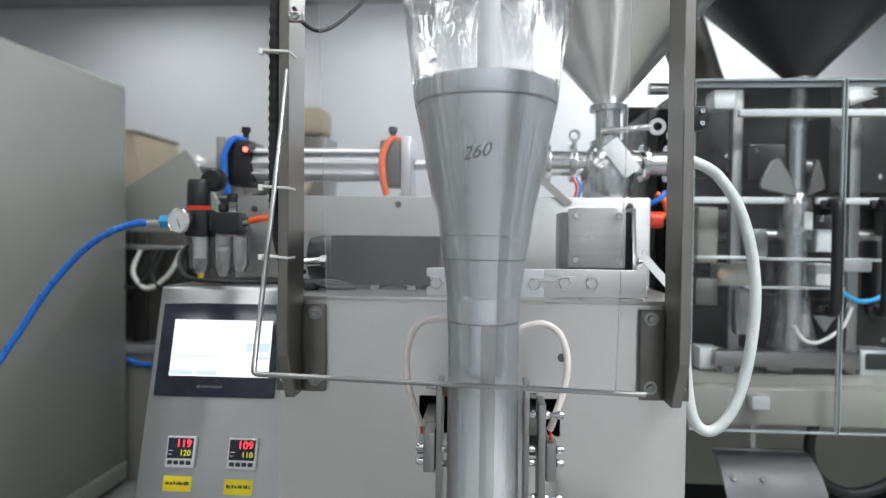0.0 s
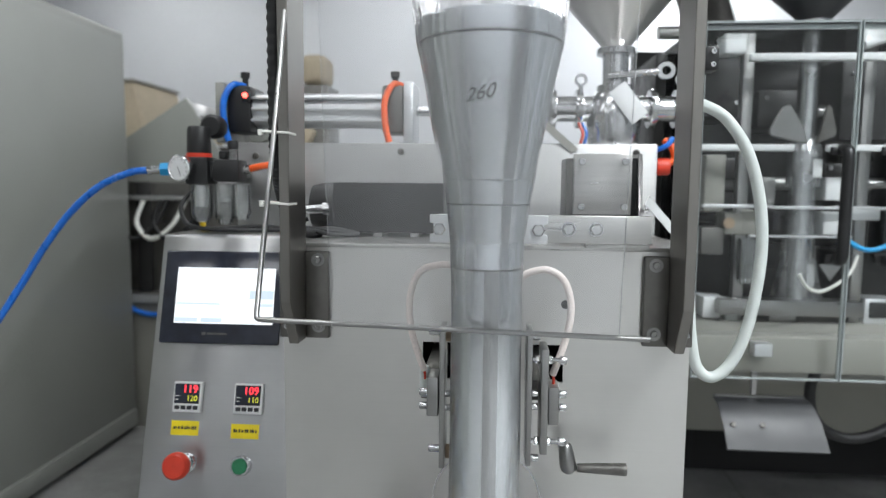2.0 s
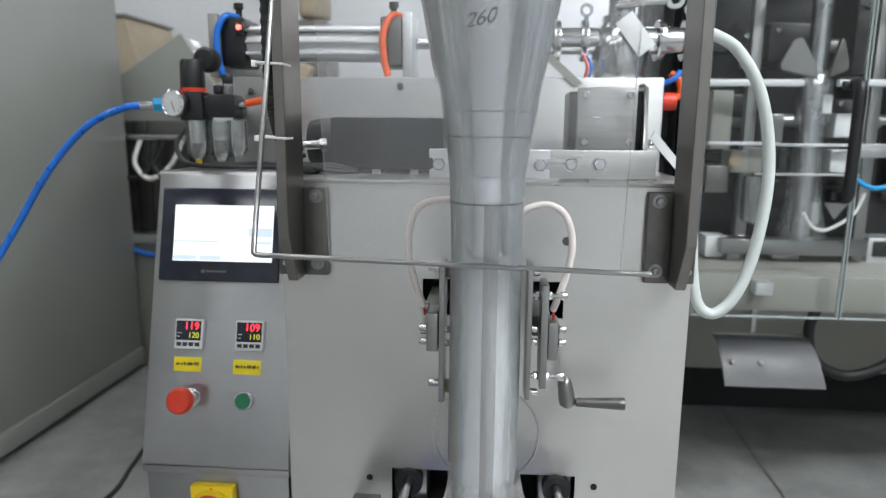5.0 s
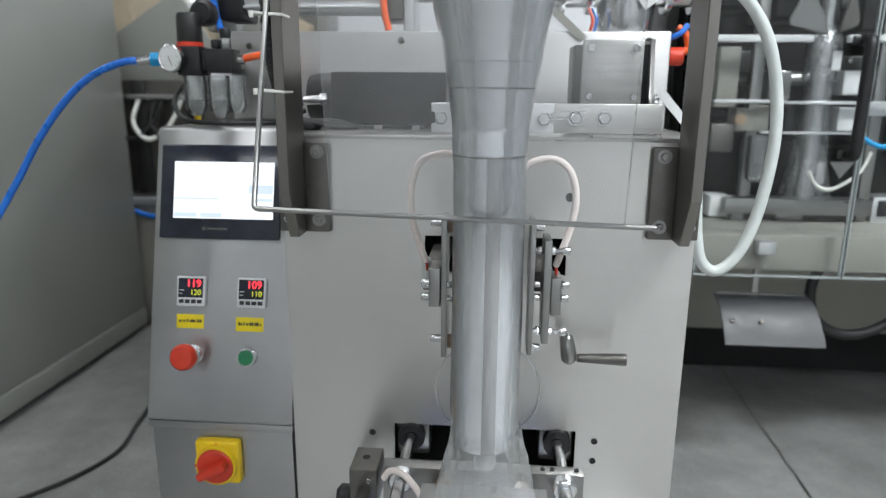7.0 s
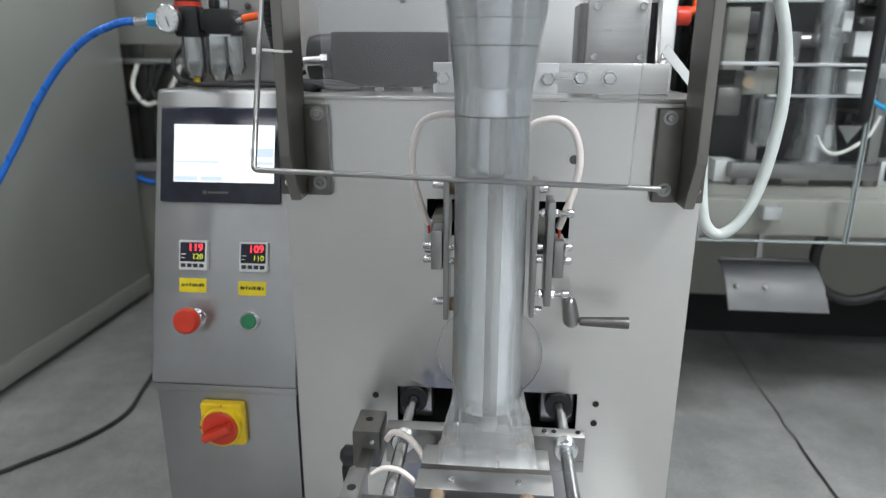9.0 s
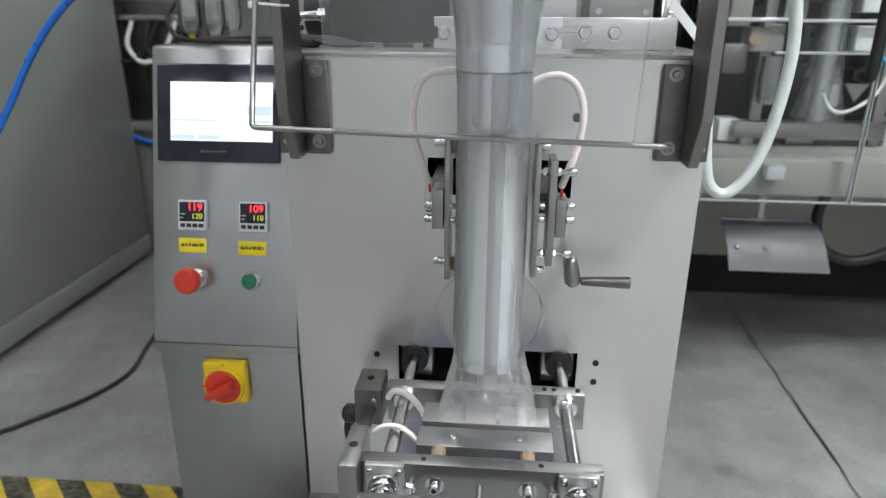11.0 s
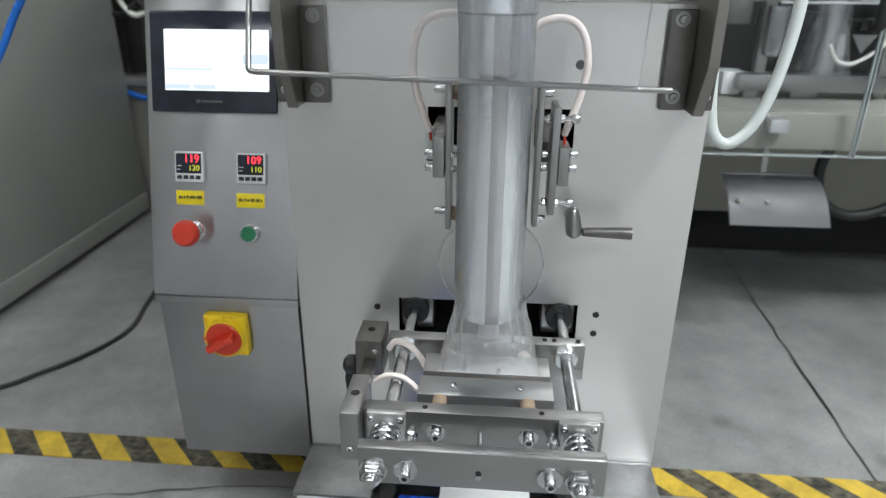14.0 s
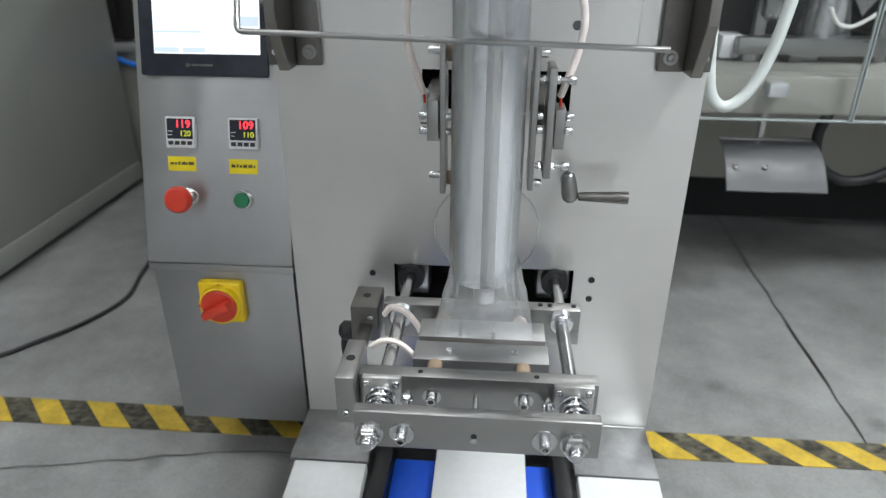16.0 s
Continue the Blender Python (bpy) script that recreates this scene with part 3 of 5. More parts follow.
def film():
    at = Matrix.Translation((CX, TY, 0))

    rng = random.Random(11)
    folds = [(rng.uniform(0, 6.283), rng.uniform(0.014, 0.04), rng.uniform(0.0006, 0.0018), rng.uniform(0, 9), rng.uniform(-0.9, 0.9)) for _ in range(34)]

    def crease(a, z):
        n = noise.noise(Vector((math.cos(a) * 2.2, math.sin(a) * 2.2, z * 9)))
        side = 0.5 + 0.5 * math.cos(2 * a)
        low = max(0.0, min(1.0, (z - 1.165) / 0.05))
        k = 0.0002
        for a0, w, h, ph, lean in folds:
            d = math.remainder(a - a0 - lean * (z - 0.8), 2 * math.pi)
            k += h * math.exp(-(d / w) ** 2) * max(0, math.sin(z * 23 + ph)) * (0.45 if z < 0.92 else 1.0 if z < 0.98 else 1.7) * (1 - 0.95 * low)
        if z > 0.98:
            k += (0.0012 * max(0, n) + 0.003 * side * max(0, n + 0.15)) * (1 - 0.8 * max(0.0, min(1.0, (z - 1.08) / 0.05)))
        return k
    prof = [(0.0396 + 0.0010 * (1 - i / 25), 0.57 + 0.0125 * i) for i in range(26)]
    prof += [(0.0408, 0.897), (0.0409, 0.926), (0.0432, 0.945), (0.0458, 0.965), (0.0472, 0.975), (0.0500, 0.995), (0.0542, 1.016)]
    prof += [(0.0590, 1.038), (0.0652, 1.07), (0.0731, 1.11), (0.0793, 1.142), (0.0812, 1.165), (0.0850, 1.19), (0.092, 1.235), (0.100, 1.30), (0.110, 1.36), (0.122, 1.44)]
    f = thing("film_tube", (CX, TY, 0.46), "crinkled clear plastic film drawn over the cone and tube", "plastic film")
    part("film_sleeve", lathe(prof, 256, at, wobble=crease), FILM, f).visible_shadow = False
    # overlap seam down the front
    bm = bmesh.new()
    prev = None
    for i in range(24):
        z = 0.57 + i * 0.014
        a0 = -math.pi / 2 + 0.12 + 0.02 * math.sin(i * 0.7)
        a1 = a0 + 0.42
        ring = [bm.verts.new((CX + 0.0412 * math.cos(a0 + (a1 - a0) * k / 5), TY + 0.0412 * math.sin(a0 + (a1 - a0) * k / 5), z)) for k in range(6)]
        if prev:
            for k in range(5):
                bm.faces.new((prev[k], prev[k + 1], ring[k + 1], ring[k]))
        prev = ring
    part("overlap_seam", bm, FILM, f).visible_shadow = False
    # gathered neck from the round tube to the flat jaws, pinched into sharp folds
    for layer in (0.0, 0.0012):
        bm = bmesh.new()
        seg, rows = 44, 9
        fold_at = [rng.uniform(-0.0032, 0.0032) + 0.0016 * (-1) ** i for i in range(seg)]
        prev = None
        for j in range(rows + 1):
            s = j / rows
            k = min(1, s * 1.08) ** 1.15
            mid = math.sin(math.pi * min(1.0, s * 0.97 + 0.02))
            ring = []
            for i in range(seg):
                a = 2 * math.pi * (i + 0.8 * s * (-1) ** (i // 5)) / seg
                rx, ry = 0.0406 + layer + k * 0.0215, 0.0406 * (1 - k) + 0.0016 + layer
                fold = mid * (fold_at[i] + rng.uniform(-0.001, 0.001))
                ring.append(bm.verts.new((CX + 0.003 + (rx + fold) * math.cos(a), TY + 0.0045 * k + (ry + fold * (0.4 + 0.6 * (1 - k))) * math.sin(a), 0.572 - s * 0.112 + mid * rng.uniform(-0.001, 0.001))))
            if prev:
                for i in range(seg):
                    o, n = (i, (i + 1) % seg)
                    bm.faces.new((prev[o], prev[n], ring[o]))
                    bm.faces.new((prev[n], ring[n], ring[o]))
            prev = ring
        part("film_neck", bm, FILM_NECK, f, "gathered clear film above the sealing jaws", smooth=False).visible_shadow = False


def film_arm():
    """Wire dancer arm with the film web hanging round its bar."""
    y, z = -0.25, 0.842
    a = thing("dancer_arm", (-0.178, y, z), "bent steel wire arm hinged on the machine posts", "wire arm")
    pts = [(-0.2, -0.035, 1.40), (-0.2, -0.045, 1.29), (-0.189, -0.144, 1.066), (-0.1795, -0.238, 0.866)]
    bm = sweep(pts, 0.003, 12, 10)
    part("wire", bm, MILLED, a)
    bend = [(-0.1795, -0.238, 0.866), (-0.178, -0.248, 0.848), (-0.1765, -0.25, 0.8435), (-0.172, -0.25, 0.842), (-0.16, -0.25, 0.8416)]
    part("bend", sweep(bend, 0.003, 12, 6), MILLED, a)
    part("cross_wire", cyl((-0.16, -0.25, 0.8416), (0.238, -0.25, 0.8309), 0.003, 12), MILLED, a)
    part("hinge", cyl((-0.2, -0.035, 1.385), (-0.2, -0.035, 1.45), 0.009, 16), CHROME, a)
    bm = bmesh.new()
    prev = None
    for j in range(26):
        s = j / 25
        yy, zz = -0.2535 - s * 0.075, 0.8405 + s * 0.56
        row = [bm.verts.new((-0.094 + 0.30 * i / 24, yy + 0.0012 * math.sin(i * 0.8 + 6 * s), zz - 0.0105 * i / 24)) for i in range(25)]
        if prev:
            for i in range(24):
                bm.faces.new((prev[i], prev[i + 1], row[i + 1], row[i]))
        prev = row
    w = thing("film_web", (0.056, -0.25, 0.83), "thin clear film web hanging round the wire arm", "plastic film")
    part("film_sheet", bm, FILM_WEB, w)
    for x in (-0.094, 0.206):
        part("film_edge", sweep([(x, -0.2545, 0.835), (x, -0.292, 1.115), (x, -0.3295, 1.395)], 0.0006, 6, 4), FILM, w)


forming_tube()
film()
film_arm()


# ---- vertical sealers and crank ----
def sealers():
    y0, y1 = -0.19, -0.15
    L = thing("vertical_sealer", (0.0, -0.1, 0.65), "steel vertical heat sealer bars beside the tube", "sealer", "vertical sealers")
    part("seal_bar", box(0.014, 0.021, y0 + 0.02, y1 + 0.02, 0.648, 0.82, 0.001), MILLED, L)
    part("carrier_bar", box(-0.001, 0.013, y0 + 0.02, y1 + 0.02, 0.712, 0.760, 0.0015), MILLED, L)
    part("arm", box(-0.012, 0.012, y1 + 0.015, 0.05, 0.722, 0.748, 0.002), DARKSTEEL, L)
    for z in (0.808, 0.662):
        part("spacer", cyl((0.021, -0.15, z), (0.029, -0.15, z), 0.0085, 16), BROWN, L, "brown insulating spacer")
        cap_screw(L, (0.014, -0.152, z + 0.004), (-1, 0, 0), 0.0046, 0.014)
    for z in (0.724, 0.741):
        cap_screw(L, (-0.001, -0.165, z), (-1, 0, 0), 0.0046, 0.009)
        cap_screw(L, (0.0215, -0.17, z), (1, 0, 0), 0.004, 0.006)
    part("terminal", box(-0.012, -0.001, -0.150, -0.128, 0.728, 0.765, 0.004), MILKY, L)
    R = thing("vertical_sealer", (0.14, -0.1, 0.65), "steel vertical heat sealer with spring bolts beside the tube", "sealer", "vertical sealers")
    part("seal_bar", box(0.1175, 0.124, y0 + 0.02, y1 + 0.02, 0.655, 0.82, 0.001), MILLED, R)
    part("pressure_plate", box(0.134, 0.1425, y0 + 0.015, y1 + 0.02, 0.672, 0.798, 0.001), MILLED, R)
    part("heater_block", box(0.1435, 0.156, y0 + 0.02, y1 + 0.015, 0.706, 0.752, 0.0015), MILLED, R)
    part("arm", box(0.126, 0.15, y1 + 0.022, 0.05, 0.722, 0.748, 0.002), DARKSTEEL, R)
    for z in (0.784, 0.685):
        part("spring_bolt", cyl((0.124, -0.165, z), (0.158, -0.165, z), 0.003, 12), CHROME, R)
        cap_screw(R, (0.156, -0.165, z), (1, 0, 0), 0.0052, 0.008)
        cap_screw(R, (0.1275, -0.165, z), (1, 0, 0), 0.0046, 0.006, hexagon=True)
        cap_screw(R, (0.1425, -0.165, z), (1, 0, 0), 0.0046, 0.005, hexagon=True)
    for z in (0.728, 0.744):
        cap_screw(R, (0.156, -0.168, z), (1, 0, 0), 0.0046, 0.008)
        cap_screw(R, (0.124, -0.168, z), (1, 0, 0), 0.0042, 0.007)
    for z in (0.812, 0.664):
        cap_screw(R, (0.124, -0.165, z), (1, 0, 0), 0.0046, 0.009)
    for pts in ([(0.032, -0.15, 0.892), (0.012, -0.152, 0.893), (-0.012, -0.155, 0.884), (-0.0225, -0.158, 0.855), (-0.0215, -0.16, 0.82), (-0.012, -0.16, 0.785), (-0.006, -0.15, 0.764)],
                [(0.106, -0.15, 0.876), (0.120, -0.152, 0.886), (0.142, -0.155, 0.889), (0.160, -0.158, 0.876), (0.168, -0.16, 0.845), (0.163, -0.16, 0.81), (0.153, -0.16, 0.778), (0.149, -0.155, 0.764)]):
        w = thing("heater_cable", pts[-1], "white braided heat-proof cable looped to the sealer", "cable", "heater cables")
        part("sleeve", sweep(pts, 0.0042, 10, 8), SLEEVE, w)
        e = Vector(pts[-1])
        part("wire_end", sweep([e, e + Vector((0.001, 0, -0.006)), e + Vector((0.001, 0.001, -0.012))], 0.0016, 8, 4), RED, w, "red wire end")
    c = thing("crank_handle", (0.181, -0.02, 0.607), "small steel crank handle on the machine front", "crank handle")
    part("shaft", cyl((0.181, 0.0, 0.612), (0.181, -0.055, 0.612), 0.008, 20), CHROME, c)
    part("crank_arm", lathe([(0, 0), (0.006, 0.001), (0.0105, 0.006), (0.0115, 0.014), (0.0105, 0.028), (0.0085, 0.040), (0.005, 0.044), (0, 0.045)], 24, Matrix.Translation((0.184, -0.052, 0.596)) @ Matrix.Rotation(radians(-8), 4, "Y")), MILLED, c)
    part("grip", lathe([(0, 0), (0.0055, 0), (0.0062, 0.004), (0.0085, 0.060), (0.0085, 0.066), (0, 0.067)], 24, Matrix.Translation((0.194, -0.055, 0.606)) @ Matrix.Rotation(math.pi / 2, 4, "Y")), DARKSTEEL, c)


sealers()


# ---- horizontal sealing jaws ----
def jaws():
    zr, rods = 0.445, (-0.044, 0.178)
    t = thing("sealing_jaw_unit", (CX, -0.2, 0.40), "steel horizontal sealing jaws on two guide rods", "sealing jaws")
    for x in rods:
        part("guide_rod", cyl((x, 0.05, zr), (x, -0.352, zr), 0.0088, 28), CHROME, t, "polished steel rod")
    rear = part("rear_bar", box(-0.07, 0.205, -0.112, -0.090, 0.404, 0.459, 0.0015), MILLED, t)
    for x in rods:
        part("bushing", lathe([(0.009, 0), (0.0165, 0), (0.0165, 0.014), (0.014, 0.017), (0.009, 0.017)], 28, Matrix.Translation((x, -0.1125, zr)) @ Matrix.Rotation(math.pi / 2, 4, "X")), ZINC, rear)
    for x in (0.150, 0.196, 0.163):
        cap_screw(rear, (x, -0.10, 0.459), (0, 0, 1), 0.0035, 0.002, INK)
    part("side_block", box(-0.1165, -0.0775, -0.118, -0.058, 0.398, 0.455, 0.002), DARKSTEEL, t)
    part("side_block", box(-0.0955, -0.0725, -0.305, -0.225, 0.408, 0.473, 0.002), MILLED, t)
    part("side_link", box(-0.104, -0.086, -0.225, -0.115, 0.415, 0.428, 0.002), DARKSTEEL, t)
    part("knob", lathe([(0, 0), (0.012, 0), (0.015, 0.008), (0.015, 0.02), (0.008, 0.026), (0, 0.026)], 20, Matrix.Translation((-0.1175, -0.08, 0.390)) @ Matrix.Rotation(-math.pi / 2, 4, "Y")), BLACK, t)
    k = part("knob_lead", sweep([(-0.131, -0.082, 0.386), (-0.135, -0.084, 0.368), (-0.133, -0.083, 0.340)], 0.007, 10, 6), BLACKRUB, t, "black lead below the knob")
    for x, y in ((-0.098, -0.085), (-0.084, -0.265)):
        # Black plug gives the block hole its shade.
        part("block_hole", cyl((x, y, 0.452), (x, y, 0.4555 if y > -0.2 else 0.4735), 0.0055, 16), SHADE_BLACK, t)
    cap_screw(t, (-0.088, -0.118, 0.44), (0, -1, 0), 0.004, 0.005)
    cap_screw(t, (-0.084, -0.305, 0.425), (0, -1, 0), 0.004, 0.005)
    # heated jaws, closed on each other
    j = part("rear_jaw", box(-0.012, 0.152, -0.187, -0.143, 0.415, 0.457, 0.0012), STEEL_CAB, t)
    part("rear_jaw_liner", box(-0.010, 0.150, -0.1905, -0.1875, 0.418, 0.450, 0.0006), BROWN, j)
    f = part("front_jaw", box(-0.014, 0.154, -0.235, -0.194, 0.418, 0.455, 0.0015), STEEL_CAB, t)
    for x in (0.030, 0.112):
        cap_screw(f, (x, -0.215, 0.4545), (0, 0, 1), 0.0045, 0.0035)
    for x in (0.014, 0.122):
        part("spacer", cyl((x, -0.2355, 0.448), (x, -0.262, 0.4465), 0.0092, 20), BROWN, f, "round brown insulating spacer")
        part("spacer", cyl((x, -0.1125, 0.436), (x, -0.143, 0.436), 0.0115, 20), BROWN, j, "round brown insulating spacer")
    # front bar with spring housings
    fb = part("front_bar", box(-0.072, 0.207, -0.282, -0.262, 0.410, 0.463, 0.0015), MILLED, t)
    for x in (0.0, 0.136):
        # Black plug gives the pin hole its shade.
        part("pin_hole", cyl((x, -0.272, 0.460), (x, -0.272, 0.4636), 0.0032, 14), SHADE_BLACK, fb)
    for x in rods:
        part("spring_flange", box(x - 0.023, x + 0.023, -0.291, -0.2822, 0.420, 0.465, 0.002), STEEL_H, fb)
        for dx in (-0.017, 0.017):
            cap_screw(fb, (x + dx, -0.291, 0.458), (0, -1, 0), 0.0045, 0.004)
        bm = bmesh.new()
        turns = [(x + 0.0155 * math.cos(a), -0.293 - 0.04 * a / 25, zr - 0.006 + 0.0155 * math.sin(a)) for a in [k * 25 / 60 for k in range(61)]]
        part("spring", sweep(turns, 0.0024, 8, 2, bm=bm), CHROME, fb)
        part("rod_nut", lathe([(0, 0), (0.012, 0), (0.012, 0.012), (0, 0.012)], 24, Matrix.Translation((x, -0.293, zr - 0.006)) @ Matrix.Rotation(math.pi / 2, 4, "X")), CHROME, fb)
    for x in (0.014, 0.122):
        cap_screw(fb, (x, -0.282, 0.436), (0, -1, 0), 0.0066, 0.012, washer=True)
    for x in (-0.014, 0.150):
        part("stud", cyl((x, -0.282, 0.438), (x, -0.335, 0.438), 0.0042, 14), CHROME, fb)
        cap_screw(fb, (x, -0.29, 0.438), (0, -1, 0), 0.0068, 0.008, hexagon=True)
    part("centre_stud", cyl((0.066, -0.282, 0.436), (0.066, -0.355, 0.436), 0.0034, 14), CHROME, fb)
    # outer plate
    fp = part("outer_plate", box(-0.065, 0.201, -0.352, -0.336, 0.418, 0.466, 0.002), MILLED, t)
    for x in rods:
        cap_screw(fp, (x - 0.004, -0.352, 0.437), (0, -1, 0), 0.0122, 0.014, hexagon=True, washer=True)
        part("rod_end", lathe([(0, 0), (0.008, 0), (0.008, 0.006), (0.006, 0.009), (0, 0.010)], 20, Matrix.Translation((x - 0.004, -0.366, 0.437)) @ Matrix.Rotation(math.pi / 2, 4, "X")), CHROME, fp)
    for x in (-0.012, 0.142):
        part("washer", cyl((x, -0.352, 0.440), (x, -0.3545, 0.440), 0.0135, 24), CHROME, fp)
        cap_screw(fp, (x, -0.3545, 0.440), (0, -1, 0), 0.0062, 0.013)
    # Black disc gives the plate's centre hole its shade.
    part("centre_hole", cyl((0.066, -0.3524, 0.440), (0.066, -0.350, 0.440), 0.0035, 16), SHADE_BLACK, fp)
    for pts in ([(-0.066, -0.130, 0.452), (-0.055, -0.135, 0.467), (-0.036, -0.142, 0.466), (-0.019, -0.150, 0.452), (-0.012, -0.155, 0.442)],
                [(-0.071, -0.205, 0.449), (-0.058, -0.206, 0.459), (-0.040, -0.207, 0.460), (-0.026, -0.209, 0.453), (-0.014, -0.212, 0.442)]):
        w = thing("jaw_cable", pts[0], "short white braided heater cable on the jaw", "cable", "jaw cables")
        part("sleeve", sweep(pts, 0.0036, 10, 6, flat=1.25), SLEEVE, w)


jaws()


# ---- discharge below the jaws ----
def discharge():
    t = thing("discharge_chute", (CX, -0.2, 0.0), "white discharge table with blue belt below the jaws", "discharge table")
    for x0, x1 in ((-0.222, -0.105), (0.225, 0.350)):
        part("side_table", prism([(-0.120, 0.168), (-0.32, 0.148), (-0.32, 0.128), (-0.120, 0.148)], x0, x1, "x", bevel=0.002), WHITEPL, t)
        part("table_leg", box(x0 + 0.02, x0 + 0.05, -0.30, -0.27, 0, 0.135, 0.002), DARKSTEEL, t)
    for x in (-0.085, 0.205):
        part("belt_rail", box(x - 0.014, x + 0.014, -0.42, -0.022, 0.09, 0.155, 0.003), BLACK, t)
        part("rail_leg", box(x - 0.01, x + 0.01, -0.40, -0.37, 0, 0.09), BLACK, t)
    part("belt", box(-0.07, 0.19, -0.42, -0.06, 0.115, 0.125, 0.004), BELT, t, "blue conveyor belt")
    part("slide_plate", box(0.0, 0.148, -0.40, -0.035, 0.135, 0.139, 0.001), WHITEPL, t, "pale slide plate")
    part("slide_support", box(0.05, 0.10, -0.38, -0.16, 0.1255, 0.1345), DARKSTEEL, t)


discharge()


# ---- control cabinet ----
PX0, PX1, PZ = -0.468, -0.2315, 0.457
_v = Vector((0, 0.27, 1)).normalized()
_n = Vector((0, -1, 0.27)).normalized()
PANEL = Matrix(((1, 0, 0, 0), (0, _v.y, _n.y, 0), (0, _v.z, _n.z, PZ), (0, 0, 0, 1)))


def pbox(x0, x1, s0, s1, d0, d1, bevel=0.0):
    """A box on the slanted panel: across, up the slope, out of it."""
    return box(x0, x1, s0, s1, d0, d1, bevel, m=PANEL)


def pturn(x, s, prof, seg=32):
    return lathe(prof, seg, PANEL @ Matrix.Translation((x, s, 0)))


def control_cabinet():
    t = thing("control_cabinet", ((PX0 + PX1) / 2, 0.15, 0), "stainless control cabinet with slanted panel beside the machine", "control cabinet")
    part("upper_housing", prism([(-0.0015, PZ - 0.006), (-0.0015, PZ), (0.1195, 0.899), (0.124, 0.903), (0.30, 0.903), (0.30, PZ - 0.006)], PX0, PX1, "x", bevel=0.0018), STEEL_CAB, t)
    part("lower_box", box(PX0 + 0.003, PX1 - 0.004, 0.006, 0.29, 0.134, PZ - 0.0065, 0.0015), STEEL_CAB, t)
    part("lower_lip", box(PX0, PX1, -0.0015, 0.006, PZ - 0.018, PZ - 0.0065, 0.001), STEEL_CAB, t)
    # Black strip added where only the gap's shade shows beside the body.
    part("gap_shade_strip", box(PX1 - 0.0035, PX1 + 0.0005, 0.010, 0.28, 0.136, PZ + 0.02), BLACKRUB, t, "black strip standing in for the shaded gap beside the machine")
    for x in (PX0 + 0.03, PX1 - 0.03):
        for y in (0.26,):
            part("leg", box(x - 0.012, x + 0.012, y - 0.012, y + 0.012, 0.0, 0.133, 0.002), DARKSTEEL, t)
    # touch screen
    b = part("touch_screen", pbox(-0.457, -0.2605, 0.284, 0.434, 0.0003, 0.008, 0.003), BEZEL, t, "glossy black screen bezel tinted blue for the screen glow")
    part("display", pbox(-0.434, -0.272, 0.316, 0.406, 0.0078, 0.0086), SCREEN, b, "bright white lit display")
    for i, (x0, x1, s0, s1) in enumerate(((-0.433, -0.395, 0.318, 0.325), (-0.39, -0.355, 0.318, 0.325), (-0.312, -0.273, 0.356, 0.370), (-0.433, -0.36, 0.346, 0.349), (-0.300, -0.273, 0.344, 0.349))):
        part("display_field", pbox(x0, x1, s0, s1, 0.0086, 0.0089), SCREEN_BLUE, b)
    part("maker_mark", pbox(-0.378, -0.345, 0.2985, 0.3015, 0.0081, 0.0086), DARKSTEEL, b)
    part("maker_mark", pbox(-0.386, -0.380, 0.2975, 0.3025, 0.0081, 0.0086), DARKSTEEL, b)
    # temperature controllers
    for x0, big, small in ((-0.4225, "119", "120"), (-0.3245, "109", "110")):
        x1, s0 = x0 + 0.046, 0.177
        c = part("temperature_controller", pbox(x0, x1, s0, s0 + 0.047, 0.0003, 0.011, 0.0022), WHITEPL, t, "small white controller with red digits")
        part("window", pbox(x0 + 0.003, x1 - 0.003, s0 + 0.0135, s0 + 0.044, 0.0108, 0.0114), BEZEL, c)
        def at(x, s):
            return PANEL @ Matrix.Translation((x, s, 0.0118))
        text_mesh(big, 0.0165, at(x0 + 0.028, s0 + 0.0355), REDLED, "red_digits", c, "lit red digits")
        text_mesh(small, 0.0120, at(x0 + 0.0315, s0 + 0.0215), YELLED, "yellow_digits", c, "lit yellow digits")
        part("mark", pbox(x0 + 0.0045, x0 + 0.012, s0 + 0.0245, s0 + 0.0255, 0.0113, 0.0117), WHITEPL, c)
        part("mark", pbox(x0 + 0.0045, x0 + 0.010, s0 + 0.019, s0 + 0.020, 0.0113, 0.0117), WHITEPL, c)
        for k in range(4):
            part("key", pbox(x0 + 0.0045 + k * 0.0098, x0 + 0.0122 + k * 0.0098, s0 + 0.0045, s0 + 0.0105, 0.0106, 0.0122, 0.0006), INK, c)
    for x0, s0 in ((-0.4255, 0.141), (-0.3285, 0.139)):
        l = part("name_label", pbox(x0, x0 + 0.045, s0, s0 + 0.0225, 0.0003, 0.0011, 0.0003), YLABEL, t, "yellow label with black print")
        x = x0 + 0.004
        rng = random.Random(int(x0 * -1000))
        while x < x0 + 0.040:
            w = rng.uniform(0.002, 0.0035)
            part("print_bar", pbox(x, min(x + w, x0 + 0.041), s0 + 0.0095, s0 + 0.0135 + rng.choice((0, 0.001)), 0.0010, 0.0014), INK, l)
            x += w + rng.choice((0.0006, 0.0006, 0.002))
    e = part("emergency_stop", pturn(-0.394, 0.1005, [(0, 0.0003), (0.015, 0.0003), (0.015, 0.004), (0.0115, 0.005), (0.0115, 0.026), (0, 0.026)]), CHROME, t)
    part("stop_head", pturn(-0.394, 0.1005, [(0, 0.026), (0.013, 0.026), (0.0195, 0.032), (0.0205, 0.036), (0.020, 0.043), (0.0165, 0.047), (0, 0.0485)], 40), RED, e, "red mushroom stop button")
